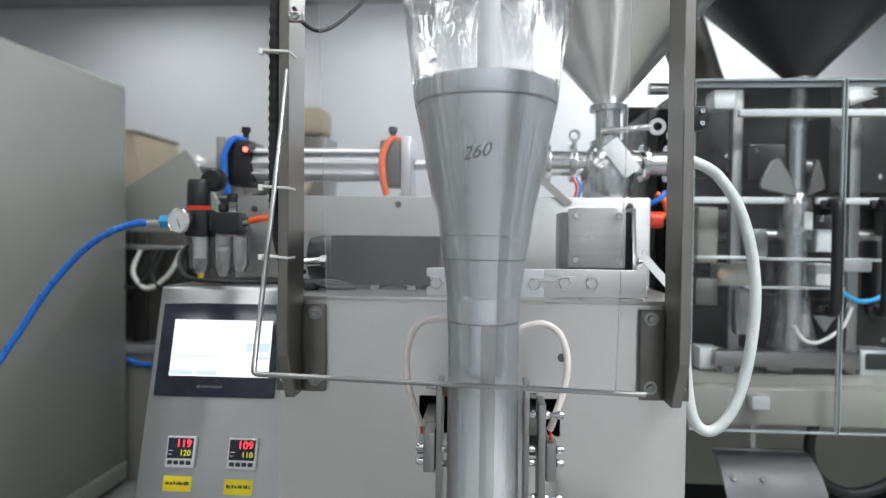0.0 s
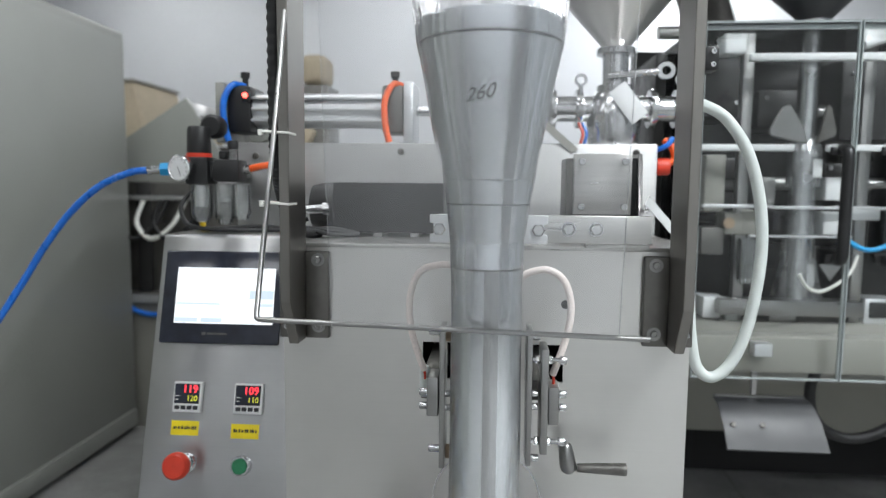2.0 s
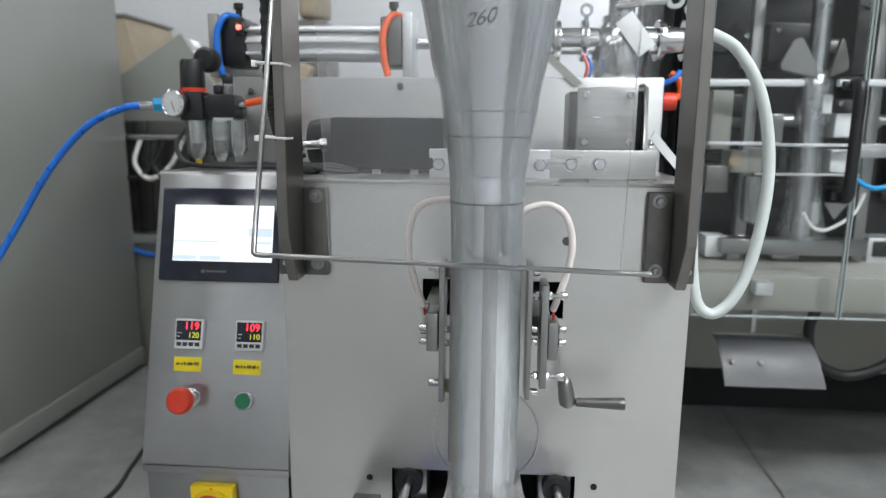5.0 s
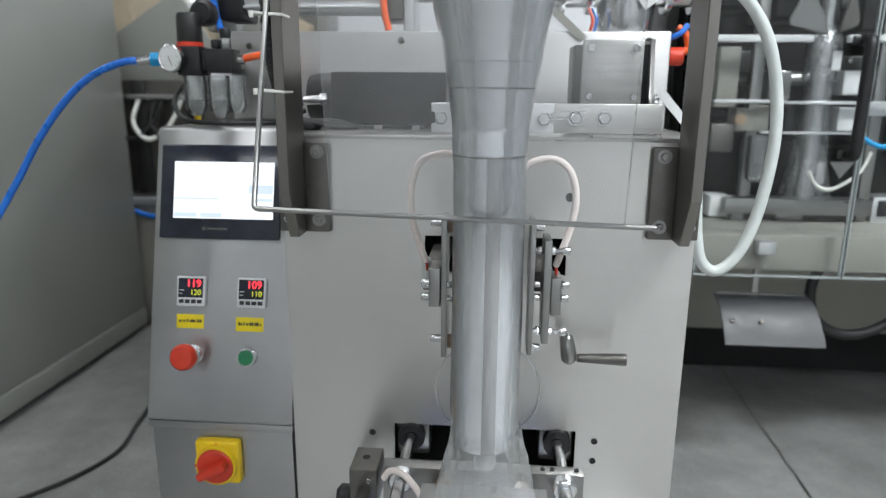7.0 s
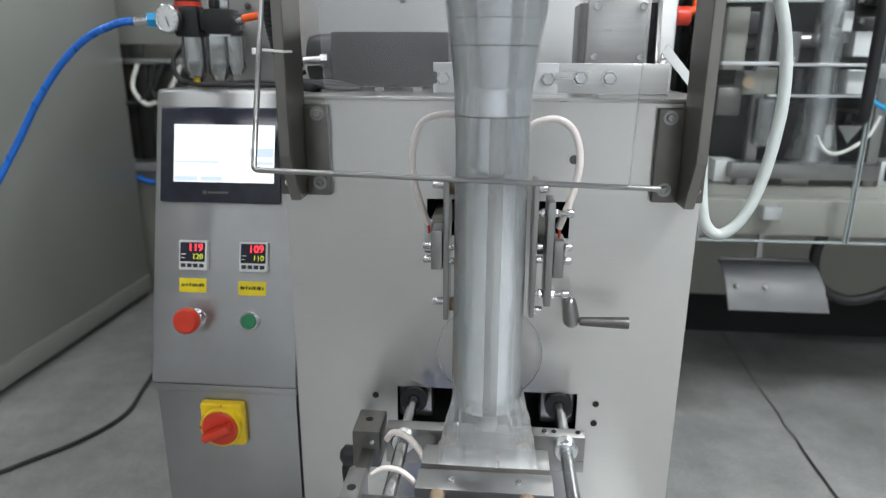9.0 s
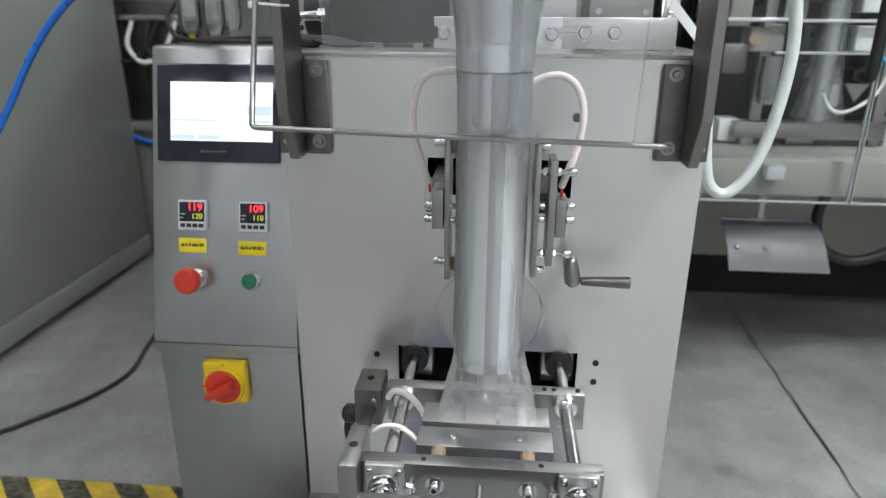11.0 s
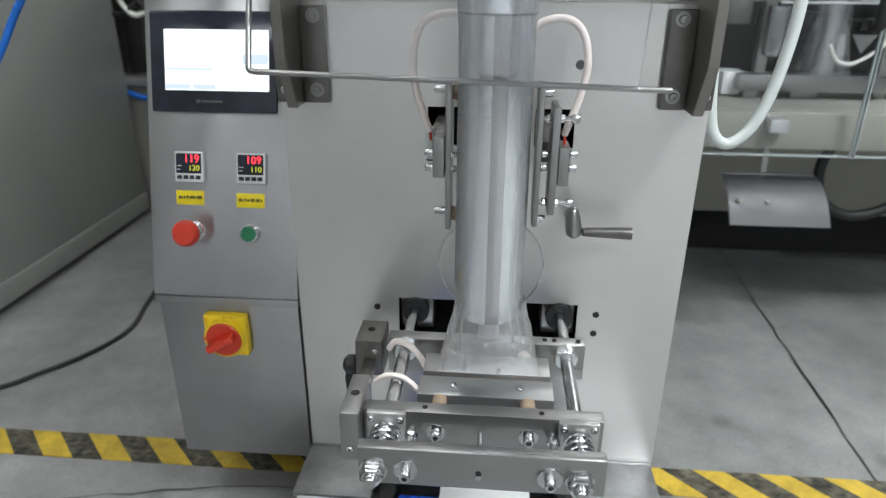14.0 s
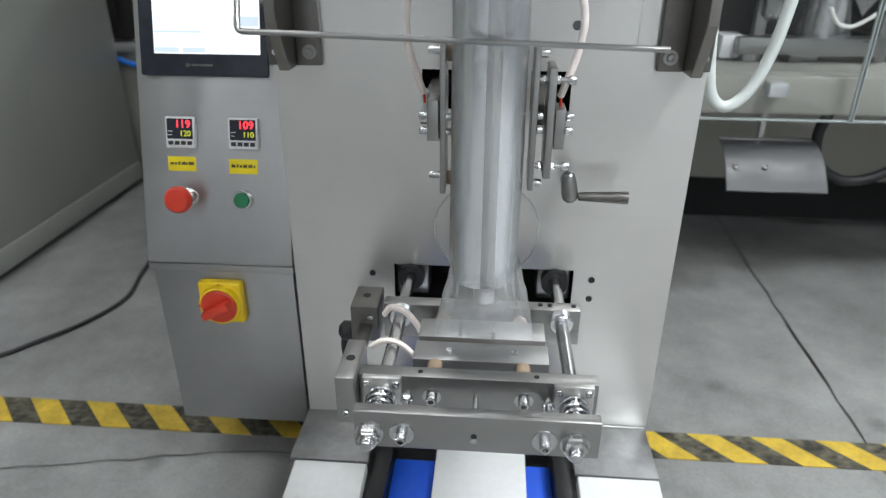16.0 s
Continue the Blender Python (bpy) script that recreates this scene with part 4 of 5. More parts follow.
    g = part("start_button", pturn(-0.306, 0.0995, [(0, 0.0003), (0.0155, 0.0003), (0.0155, 0.006), (0.0145, 0.013), (0.0125, 0.0132), (0.0125, 0.011), (0, 0.011)]), CHROME, t)
    part("button_cap", pturn(-0.306, 0.0995, [(0, 0.011), (0.0118, 0.011), (0.0118, 0.0145), (0.011, 0.0155), (0, 0.0157)]), GREEN, g, "green push button")
    # main switch
    sx, sz = -0.353, 0.386
    k = part("main_switch", box(sx - 0.0355, sx + 0.0345, -0.012, 0.0058, sz - 0.036, sz + 0.037, 0.004, seg=3), YELLOW, t, "yellow main switch plate")
    at = Matrix.Translation((sx, -0.012, sz)) @ Matrix.Rotation(math.pi / 2, 4, "X")
    part("switch_ring", lathe([(0.0, 0), (0.0335, 0), (0.0335, 0.008), (0.0325, 0.010), (0.0295, 0.010), (0.0295, 0.005), (0, 0.005)], 40, at), YELLOW, k)
    part("switch_disc", lathe([(0, 0.005), (0.029, 0.005), (0.029, 0.0115), (0.0275, 0.013), (0, 0.013)], 40, at), RED, k, "red rotary disc")
    grip = box(-0.025, 0.025, -0.0068, 0.0068, 0.013, 0.032, 0.004, m=at @ Matrix.Rotation(radians(-62 + 90), 4, "Z"))
    part("switch_grip", grip, RED, k, "red rotary grip")
    part("mark", cyl((sx, -0.0126, sz + 0.0335), (sx, -0.0118, sz + 0.0335), 0.0022, 12), RED, k)
    part("mark", cyl((sx - 0.032, -0.0226, sz), (sx - 0.032, -0.0218, sz), 0.0022, 12), RED, k)


control_cabinet()


# ---- filler standing behind the machine ----
HZ = 1.066


def filler():
    t = thing("piston_filler", (0.0, 0.45, 0), "grey steel piston filler cabinet standing behind the machine", "filler machine")
    part("cabinet", box(-0.42, 0.374, 0.312, 0.78, 0.08, HZ, 0.004), FILLERSTEEL, t)
    for x in (-0.36, 0.31):
        for y in (0.36, 0.72):
            part("foot", cyl((x, y, 0), (x, y, 0.08), 0.02, 16), BLACKRUB, t)
    for x, z in ((0.335, 1.05), (0.335, 0.945), (-0.38, 1.04), (0.1, 1.05), (-0.1, 1.05)):
        cap_screw(t, (x, 0.312, z), (0, -1, 0), 0.006, 0.004, DARKSTEEL)
    c = thing("air_cylinder", (-0.27, 0.37, HZ), "silver pneumatic cylinder lying on the filler cabinet", "air cylinder")
    z, y = 1.131, 0.37
    part("barrel", cyl((-0.395, y, z), (-0.14, y, z), 0.034, 32), ALU, c)
    for dz in (-0.021, 0.0, 0.021):
        part("barrel_rib", box(-0.395, -0.14, y - 0.040, y - 0.028, z + dz - 0.0028, z + dz + 0.0028, 0.001), ALU, c)
    part("end_cap", box(-0.442, -0.395, y - 0.042, y + 0.042, z - 0.045, z + 0.045, 0.006), BLACK, c)
    part("end_cap", box(-0.14, -0.098, y - 0.042, y + 0.042, z - 0.045, z + 0.045, 0.006), DARKSTEEL, c)
    part("mount", box(-0.462, -0.443, y - 0.05, y + 0.05, HZ, z + 0.05, 0.003), CREAM, c)
    part("mount", box(-0.097, -0.078, y - 0.05, y + 0.05, HZ, z + 0.05, 0.003), ALU, c)
    part("piston_rod", cyl((-0.0775, y, z), (0.17, y, z), 0.010, 20), CHROME, c)
    part("rod_coupling", cyl((-0.03, y, z), (0.02, y, z), 0.02, 20), ALU, c)
    for x in (-0.42, -0.12):
        part("port_screw", lathe([(0, 0), (0.006, 0), (0.006, 0.018), (0.009, 0.02), (0.009, 0.03), (0, 0.03)], 14, Matrix.Translation((x, y, z + 0.045))), BLACK, c)
    part("sensor", box(-0.408, -0.394, y - 0.054, y - 0.0425, z + 0.012, z + 0.034, 0.002), BLACK, c)
    part("indicator", lathe([(0, 0), (0.005, 0), (0.0046, 0.003), (0, 0.0045)], 16, Matrix.Translation((-0.401, y - 0.054, z + 0.024)) @ Matrix.Rotation(math.pi / 2, 4, "X")), REDLAMP, c, "small lit red indicator")
    for x, mat, n in ((-0.44, BLUE, "blue"), (-0.128, ORANGE, "orange")):
        h = thing("air_hose", (x, y - 0.06, HZ), f"short {n} air hose bent over the cylinder", "hose", "cylinder hoses")
        part("hose_line", sweep([(x + 0.026, y - 0.02, z + 0.046), (x + 0.010, y - 0.045, z + 0.044), (x - 0.004, y - 0.052, z + 0.012), (x - 0.003, y - 0.052, z - 0.03), (x + 0.004, y - 0.050, HZ + 0.002)], 0.0062, 12, 8), mat, h)
    v = thing("filling_valve", (0.30, 0.37, HZ), "polished sanitary valve and pipe clamps on the filler", "valve")
    at = Matrix.Translation((0.302, 0.37, 0))
    part("valve_body", lathe([(0, HZ), (0.045, HZ), (0.048, HZ + 0.01), (0.052, HZ + 0.05), (0.047, HZ + 0.085), (0.034, HZ + 0.10), (0.034, HZ + 0.112), (0, HZ + 0.112)], 36, at), CHROME, v)
    part("neck", lathe([(0.024, HZ + 0.112), (0.024, 1.236), (0.036, 1.236), (0.036, 1.247), (0.024, 1.249), (0.024, 1.25)], 32, at), CHROME, v)
    part("cross_pipe", cyl((0.165, 0.37, 1.135), (0.43, 0.37, 1.135), 0.024, 28), CHROME, v)
    for x in (0.185, 0.235, 0.372, 0.42):
        part("clamp_ring", lathe([(0.024, -0.007), (0.036, -0.006), (0.037, 0), (0.036, 0.006), (0.024, 0.007)], 28, Matrix.Translation((x, 0.37, 1.135)) @ Matrix.Rotation(math.pi / 2, 4, "Y")), CHROME, v)
    for x in (0.235, 0.42):
        part("wing_nut", lathe([(0.007, -0.003), (0.012, -0.003), (0.012, 0.003), (0.007, 0.003)], 20, Matrix.Translation((x, 0.345, 1.186)) @ Matrix.Rotation(math.pi / 2, 4, "X")), CHROME, v)
        part("wing_screw", cyl((x, 0.345, 1.145), (x, 0.345, 1.178), 0.004, 12), CHROME, v)
    part("tag", box(-0.018, 0.018, 0, 0.002, -0.036, 0.036, 0.001, m=Matrix.Translation((0.318, 0.312, 1.140)) @ Matrix.Rotation(radians(-38), 4, "Y")), WHITEPL, v, "white paper tag")
    part("cross_handle", sweep([(0.285, 0.34, 1.192), (0.33, 0.335, 1.196), (0.375, 0.335, 1.20)], 0.0065, 12, 6), CHROME, v)
    part("handle_eye", lathe([(0.008, -0.004), (0.016, -0.004), (0.016, 0.004), (0.008, 0.004)], 24, Matrix.Translation((0.388, 0.335, 1.201)) @ Matrix.Rotation(math.pi / 2, 4, "X")), CHROME, v)
    for x, m in ((0.243, BLUE), (0.236, RED)):
        w = thing("valve_wire", (x, 0.33, HZ), "short coloured wire beside the valve", "wire", "valve wires")
        part("wire_line", sweep([(x, 0.335, HZ), (x + 0.003, 0.33, HZ + 0.02), (x - 0.004, 0.335, HZ + 0.04)], 0.003, 8, 5), m, w)
    h = thing("filling_hopper", (0.302, 0.37, 1.25), "stainless steel cone hopper above the filling valve", "hopper")
    part("cone", lathe([(0.022, 1.250), (0.024, 1.249), (0.332, 1.60), (0.332, 1.85), (0.330, 1.85), (0.330, 1.601)], 64, at), STEEL, h)
    part("rim", lathe([(0.330, 1.845), (0.338, 1.845), (0.338, 1.855), (0.330, 1.855)], 64, at), CHROME, h)
    # beige strap lying over the filler
    s = thing("beige_strap", (0.2, 0.305, 1.05), "beige flat strap hanging over the filler edge", "strap")
    part("strap", prism([(0.130, 1.125), (0.145, 1.130), (0.230, 1.055), (0.215, 1.050)], 0.3085, 0.3115, "y"), CREAM, s)


filler()


# ---- motor, bracket and air unit on the machine top ----
def top_units():
    T = TOP + 0.002
    m = thing("drive_motor", (-0.1, 0.18, T), "black film pulling motor lying on the machine top", "motor")
    part("motor_body", box(-0.184, -0.004, 0.12, 0.24, T + 0.006, T + 0.087, 0.003), BLACK, m)
    part("motor_end", lathe([(0, 0), (0.034, 0), (0.040, 0.006), (0.040, 0.030), (0.036, 0.046), (0, 0.049)], 40, Matrix.Translation((-0.1845, 0.18, T + 0.046)) @ Matrix.Rotation(-math.pi / 2, 4, "Y")), BLACK, m)
    for x in (-0.17, -0.11, -0.05, -0.015):
        part("mount_foot", box(x - 0.007, x + 0.007, 0.115, 0.235, T, T + 0.0062), MILLED, m)
    part("cable_gland", cyl((-0.186, 0.105, T + 0.045), (-0.222, 0.10, T + 0.043), 0.007, 14), CHROME, m)
    part("gland_nut", cyl((-0.186, 0.105, T + 0.045), (-0.196, 0.1035, T + 0.0445), 0.011, 6), CHROME, m)
    for k, (dz, dy) in enumerate(((0.0, 0.0), (-0.012, 0.01), (0.008, 0.015))):
        w = thing("motor_cable", (-0.2, 0.08, T), "thin black motor cable lying on the machine top", "cable", "motor cables")
        part("cable_line", sweep([(-0.222, 0.10 + dy, T + 0.04 + dz), (-0.245, 0.09 + dy, T + 0.03 + dz), (-0.215, 0.07, T + 0.016), (-0.175, 0.075 + dy, T + 0.006 + k * 0.004), (-0.14, 0.10 + dy, T + 0.004)], 0.0036, 10, 8), BLACKRUB, w)
    b = thing("motor_bracket", (0.24, 0.12, T), "square steel gear plate on an angle bracket", "bracket")
    part("gear_plate", box(0.199, 0.288, 0.112, 0.122, T + 0.040, T + 0.134, 0.0015), STEEL_H, b)
    part("gear_block", box(0.188, 0.282, 0.123, 0.20, T + 0.034, T + 0.128, 0.003), DARKSTEEL, b)
    part("angle_side", prism([(0.03, T), (0.21, T), (0.21, T + 0.135), (0.12, T + 0.135), (0.105, T + 0.03)], 0.2985, 0.305, "x", bevel=0.001), MILLED, b)
    part("angle_foot", box(0.19, 0.2985, 0.10, 0.21, T + 0.0005, T + 0.033, 0.001), DARKSTEEL, b)
    # Solid black block stands in for the shaded slot of the bracket.
    part("slot_fill", box(0.2885, 0.2985, 0.125, 0.20, T + 0.034, T + 0.128), BLACK, b)
    for x in (0.211, 0.277):
        for z in (T + 0.052, T + 0.122):
            cap_screw(b, (x, 0.112, z), (0, -1, 0), 0.0055, 0.006)
    cap_screw(b, (0.305, 0.10, T + 0.05), (1, 0, 0), 0.007, 0.006)
    s = thing("white_strip", (0.33, 0.07, T), "white plastic strip slanting off the machine top", "plastic strip")
    part("strip", prism([(0.300, T + 0.058), (0.306, T + 0.070), (0.352, T + 0.018), (0.352, T + 0.000)], 0.07, 0.073, "y"), WHITEPL, s)
    r = thing("red_fitting", (0.385, 0.34, 1.02), "red and orange air fittings on the filler side", "air fitting")
    part("fitting", cyl((0.3745, 0.335, 1.025), (0.40, 0.335, 1.025), 0.016, 20, bevel=0.002), RED, r)
    part("hose_line", sweep([(0.397, 0.335, 1.03), (0.409, 0.335, 1.04), (0.404, 0.335, 1.062), (0.390, 0.34, 1.075)], 0.0065, 10, 6), ORANGE, r)
    part("blue_line", sweep([(0.3745, 0.33, 1.055), (0.392, 0.325, 1.064), (0.404, 0.33, 1.078)], 0.005, 10, 6), BLUE, r)

    # filter and regulator over the control cabinet
    y = 0.235
    u = thing("air_regulator", (-0.43, y, 0.912), "black air filter regulator with gauge and clear bowls", "air regulator")
    part("regulator_block", box(-0.474, -0.432, y - 0.024, y + 0.024, 0.985, 1.034, 0.004), BLACK, u)
    part("lock_ring", lathe([(0.014, 1.034), (0.0225, 1.034), (0.0225, 1.041), (0.014, 1.041)], 28, Matrix.Translation((-0.457, y, 0))), RED, u, "red lock ring")
    part("regulator_knob", lathe([(0, 1.041), (0.021, 1.041), (0.0215, 1.047), (0.0205, 1.083), (0.018, 1.089), (0, 1.089)], 20, Matrix.Translation((-0.457, y, 0))), BLACK, u)
    part("upper_knob", lathe([(0, 0), (0.021, 0), (0.022, 0.006), (0.022, 0.022), (0.017, 0.028), (0, 0.028)], 24, Matrix.Translation((-0.436, y + 0.030, 1.090)) @ Matrix.Rotation(math.pi / 2, 4, "X")), BLACK, u)
    part("lubricator_block", box(-0.424, -0.376, y - 0.022, y + 0.022, 0.990, 1.030, 0.004), BLACK, u)
    part("joint_block", box(-0.432, -0.424, y - 0.018, y + 0.018, 0.995, 1.026, 0.002), BLACK, u)
    part("sight_glass", lathe([(0, 1.030), (0.009, 1.030), (0.009, 1.048), (0, 1.048)], 16, Matrix.Translation((-0.394, y, 0))), BOWL, u)
    part("drip_knob", lathe([(0, 1.048), (0.009, 1.048), (0.010, 1.060), (0.008, 1.064), (0, 1.064)], 14, Matrix.Translation((-0.394, y, 0))), BLACK, u)
    part("side_lever", box(-0.418, -0.404, y - 0.010, y + 0.010, 1.030, 1.046, 0.004), BLACK, u)
    part("gauge_case", lathe([(0, 0), (0.0225, 0), (0.0235, 0.003), (0.0235, 0.011), (0.0215, 0.0125), (0.0205, 0.0115), (0, 0.0115)], 40, Matrix.Translation((-0.476, y - 0.026, 1.013)) @ Matrix.Rotation(radians(-14), 4, "Z") @ Matrix.Rotation(math.pi / 2, 4, "X")), CHROME, u)
    g = Matrix.Translation((-0.476, y - 0.026, 1.013)) @ Matrix.Rotation(radians(-14), 4, "Z") @ Matrix.Rotation(math.pi / 2, 4, "X")
    dial = part("gauge_dial", lathe([(0, 0.0116), (0.0202, 0.0116), (0.0202, 0.0121), (0, 0.0121)], 40, g), WHITEPL, u, "white gauge dial")
    for k in range(11):
        part("tick", box(-0.0004, 0.0004, 0.0155, 0.0185, 0.0121, 0.0124, m=g @ Matrix.Rotation(radians(-135 + 27 * k), 4, "Z")), INK, dial)
    part("needle", box(-0.0006, 0.0006, -0.004, 0.014, 0.0122, 0.0126, m=g @ Matrix.Rotation(radians(200), 4, "Z")), INK, dial)
    for x, r, z0, mat in ((-0.454, 0.0195, 0.918, BOWL), (-0.412, 0.0185, 0.914, BOWL), (-0.380, 0.0165, 0.922, BOWL)):
        part("bowl", lathe([(0, z0), (r * 0.6, z0), (r, z0 + 0.012), (r, 0.986), (r - 0.002, 0.986), (r - 0.002, z0 + 0.014), (r * 0.5, z0 + 0.003), (0, z0 + 0.003)], 28, Matrix.Translation((x, y, 0))), mat, u, "clear plastic bowl")
    part("filter_core", cyl((-0.454, y, 0.945), (-0.454, y, 0.984), 0.010, 16), WHITEPL, u)
    part("drain", lathe([(0, 0.904), (0.005, 0.904), (0.006, 0.917), (0, 0.917)], 12, Matrix.Translation((-0.454, y, 0))), YELLOW, u)
    part("wall_bracket", box(-0.44, -0.39, y + 0.024, 0.313, 0.998, 1.022, 0.002), MILLED, u)
    part("inlet_fitting", cyl((-0.498, y - 0.01, 1.012), (-0.522, y - 0.012, 1.012), 0.013, 6), CYAN, u, "bright blue hose fitting")
    part("inlet_nipple", cyl((-0.522, y - 0.012, 1.012), (-0.546, y - 0.016, 1.009), 0.0075, 14), CHROME, u)
    part("inlet_pipe", cyl((-0.474, y - 0.008, 1.012), (-0.498, y - 0.01, 1.012), 0.009, 14), CHROME, u)
    part("outlet_fitting", cyl((-0.376, y, 1.012), (-0.362, y, 1.014), 0.0085, 14), CHROME, u)
    o = thing("orange_air_hose", (-0.35, y, 1.0), "orange air hose leaving the regulator", "hose")
    part("hose_line", sweep([(-0.364, y, 1.014), (-0.335, y - 0.002, 1.020), (-0.318, y + 0.008, 1.022), (-0.306, y + 0.035, 1.020), (-0.303, y + 0.078, 1.015)], 0.0062, 12, 8), ORANGE, o)
    h = thing("blue_air_hose", (-0.6, y, 0.9), "long blue air supply hose hanging from the regulator", "hose")
    part("hose_line", sweep([(-0.540, y - 0.014, 1.010), (-0.575, y - 0.02, 1.006), (-0.63, y - 0.025, 0.982), (-0.69, y - 0.02, 0.935), (-0.745, y - 0.02, 0.87), (-0.80, y - 0.02, 0.79), (-0.86, y - 0.05, 0.69), (-0.95, y - 0.15, 0.55), (-1.05, y - 0.35, 0.36), (-1.15, y - 0.6, 0.15), (-1.2, y - 0.8, 0.010), (-1.25, y - 1.1, 0.009)], 0.0064, 14, 8), BLUE, h)
    k = thing("black_cable", (-0.4, 0.2, 0.905), "black cable lying on the control cabinet top", "cable")
    part("cable_line", sweep([(-0.505, 0.31, 0.975), (-0.515, 0.28, 0.945), (-0.49, 0.24, 0.918), (-0.45, 0.20, 0.909), (-0.40, 0.19, 0.908), (-0.34, 0.20, 0.912), (-0.28, 0.19, 0.910), (-0.235, 0.15, 0.909)], 0.0042, 10, 8), BLACKRUB, k)
    part("cable_branch", sweep([(-0.43, 0.185, 0.908), (-0.37, 0.165, 0.908), (-0.31, 0.18, 0.908), (-0.25, 0.17, 0.908)], 0.0034, 10, 8), BLACKRUB, k)

    # corrugated hose and ties on the post
    c = thing("corrugated_conduit", (-0.216, -0.05, 0.95), "black corrugated cable conduit tied to the post", "conduit")
    path = [(-0.2165, -0.062, 1.5), (-0.2165, -0.062, 1.3), (-0.217, -0.062, 1.15), (-0.2175, -0.058, 1.03), (-0.216, -0.04, 0.975), (-0.213, -0.01, 0.94), (-0.212, 0.04, 0.918), (-0.20, 0.09, 0.912)]
    part("conduit", sweep(path, 0.0092, 14, 40, ridges=lambda i: 1.0 if i % 4 < 2 else 0.86), BLACKRUB, c)
    for z in (0.962, 1.055, 1.235):
        part("cable_tie", box(-0.229, -0.1915, -0.0825, -0.050, z - 0.0016, z + 0.0016, 0.0008, m=Matrix.Translation((-0.21, -0.06, z)) @ Matrix.Rotation(radians(4), 4, "Y") @ Matrix.Translation((0.21, 0.06, -z))), TIE, c, "white plastic cable tie")
        part("tie_head", box(-0.2335, -0.2275, -0.083, -0.076, z - 0.0045, z + 0.0035, 0.001), TIE, c)
    d = thing("dark_cable", (-0.15, -0.07, 1.3), "thin dark cable sagging from the post", "cable")
    part("cable_line", sweep([(-0.19, -0.07, 1.295), (-0.172, -0.075, 1.270), (-0.148, -0.075, 1.263), (-0.115, -0.07, 1.285), (-0.07, -0.06, 1.34), (-0.03, -0.05, 1.43)], 0.0028, 10, 8), BLACKRUB, d)
    w = thing("post_clamp", (-0.185, -0.085, 1.27), "small steel cable clamp on the post", "clamp")
    part("clamp_body", box(-0.192, -0.172, -0.09, -0.0805, 1.270, 1.284, 0.003), CHROME, w)
    cap_screw(w, (-0.181, -0.09, 1.277), (0, -1, 0), 0.005, 0.006)
    # milky hose looping beside the right post
    m = thing("milky_hose", (0.40, 0.05, 0.70), "translucent white silicone hose looping beside the machine", "hose")
    part("hose_line", sweep([(0.345, 0.02, 1.105), (0.372, 0.04, 1.102), (0.405, 0.05, 1.085), (0.436, 0.05, 1.04), (0.455, 0.05, 0.98), (0.463, 0.05, 0.915), (0.460, 0.05, 0.85), (0.448, 0.05, 0.78), (0.428, 0.05, 0.73), (0.402, 0.05, 0.708), (0.380, 0.05, 0.722), (0.3695, 0.05, 0.765), (0.3635, 0.05, 0.83), (0.361, 0.06, 0.90)], 0.0082, 16, 8), MILKY, m)
    part("hose_clip", lathe([(0.010, -0.006), (0.013, -0.006), (0.013, 0.006), (0.010, 0.006)], 20, Matrix.Translation((0.352, 0.028, 1.104)) @ Matrix.Rotation(math.pi / 2, 4, "Y")), CHROME, m)
    p = part("hinge_block", box(0.3335, 0.356, -0.06, -0.03, 1.135, 1.165, 0.003), BLACK, POSTS, "small black hinge block")
    for z in (1.142, 1.158):
        cap_screw(p, (0.348, -0.06, z), (0, -1, 0), 0.0035, 0.003)


top_units()


# ---- tall cabinet beside the aisle ----
def tall_cabinet():
    t = thing("tall_cabinet", (-1.8, 0.4, 0), "tall plain grey painted steel machine cabinet", "cabinet")
    part("carcass", box(-2.3, -1.335, -1.2, 1.54, 0.025, 1.552, 0.012, seg=3), GREYPAINT, t)
    # Plinth coloured near-black for the shadow gap at the floor.
    part("plinth", box(-2.26, -1.375, -1.16, 1.50, 0.0, 0.025), SHADE_BLACK, t)
    part("side_panel", box(-1.337, -1.3325, -0.30, 1.515, 0.105, 1.52, 0.002), GREYPAINT, t)
    part("base_rail", box(-1.34, -1.326, -1.19, 1.53, 0.026, 0.092, 0.004), GREYPAINT, t)


tall_cabinet()


# ---- second packing machine ----
def back(x, z, y):
    """The place at depth y in line with (x, z) at the guard's depth."""
    k = (y + 0.94) / 1.54
    return 0.076 + (x - 0.076) * k, 0.995 + (z - 0.995) * k


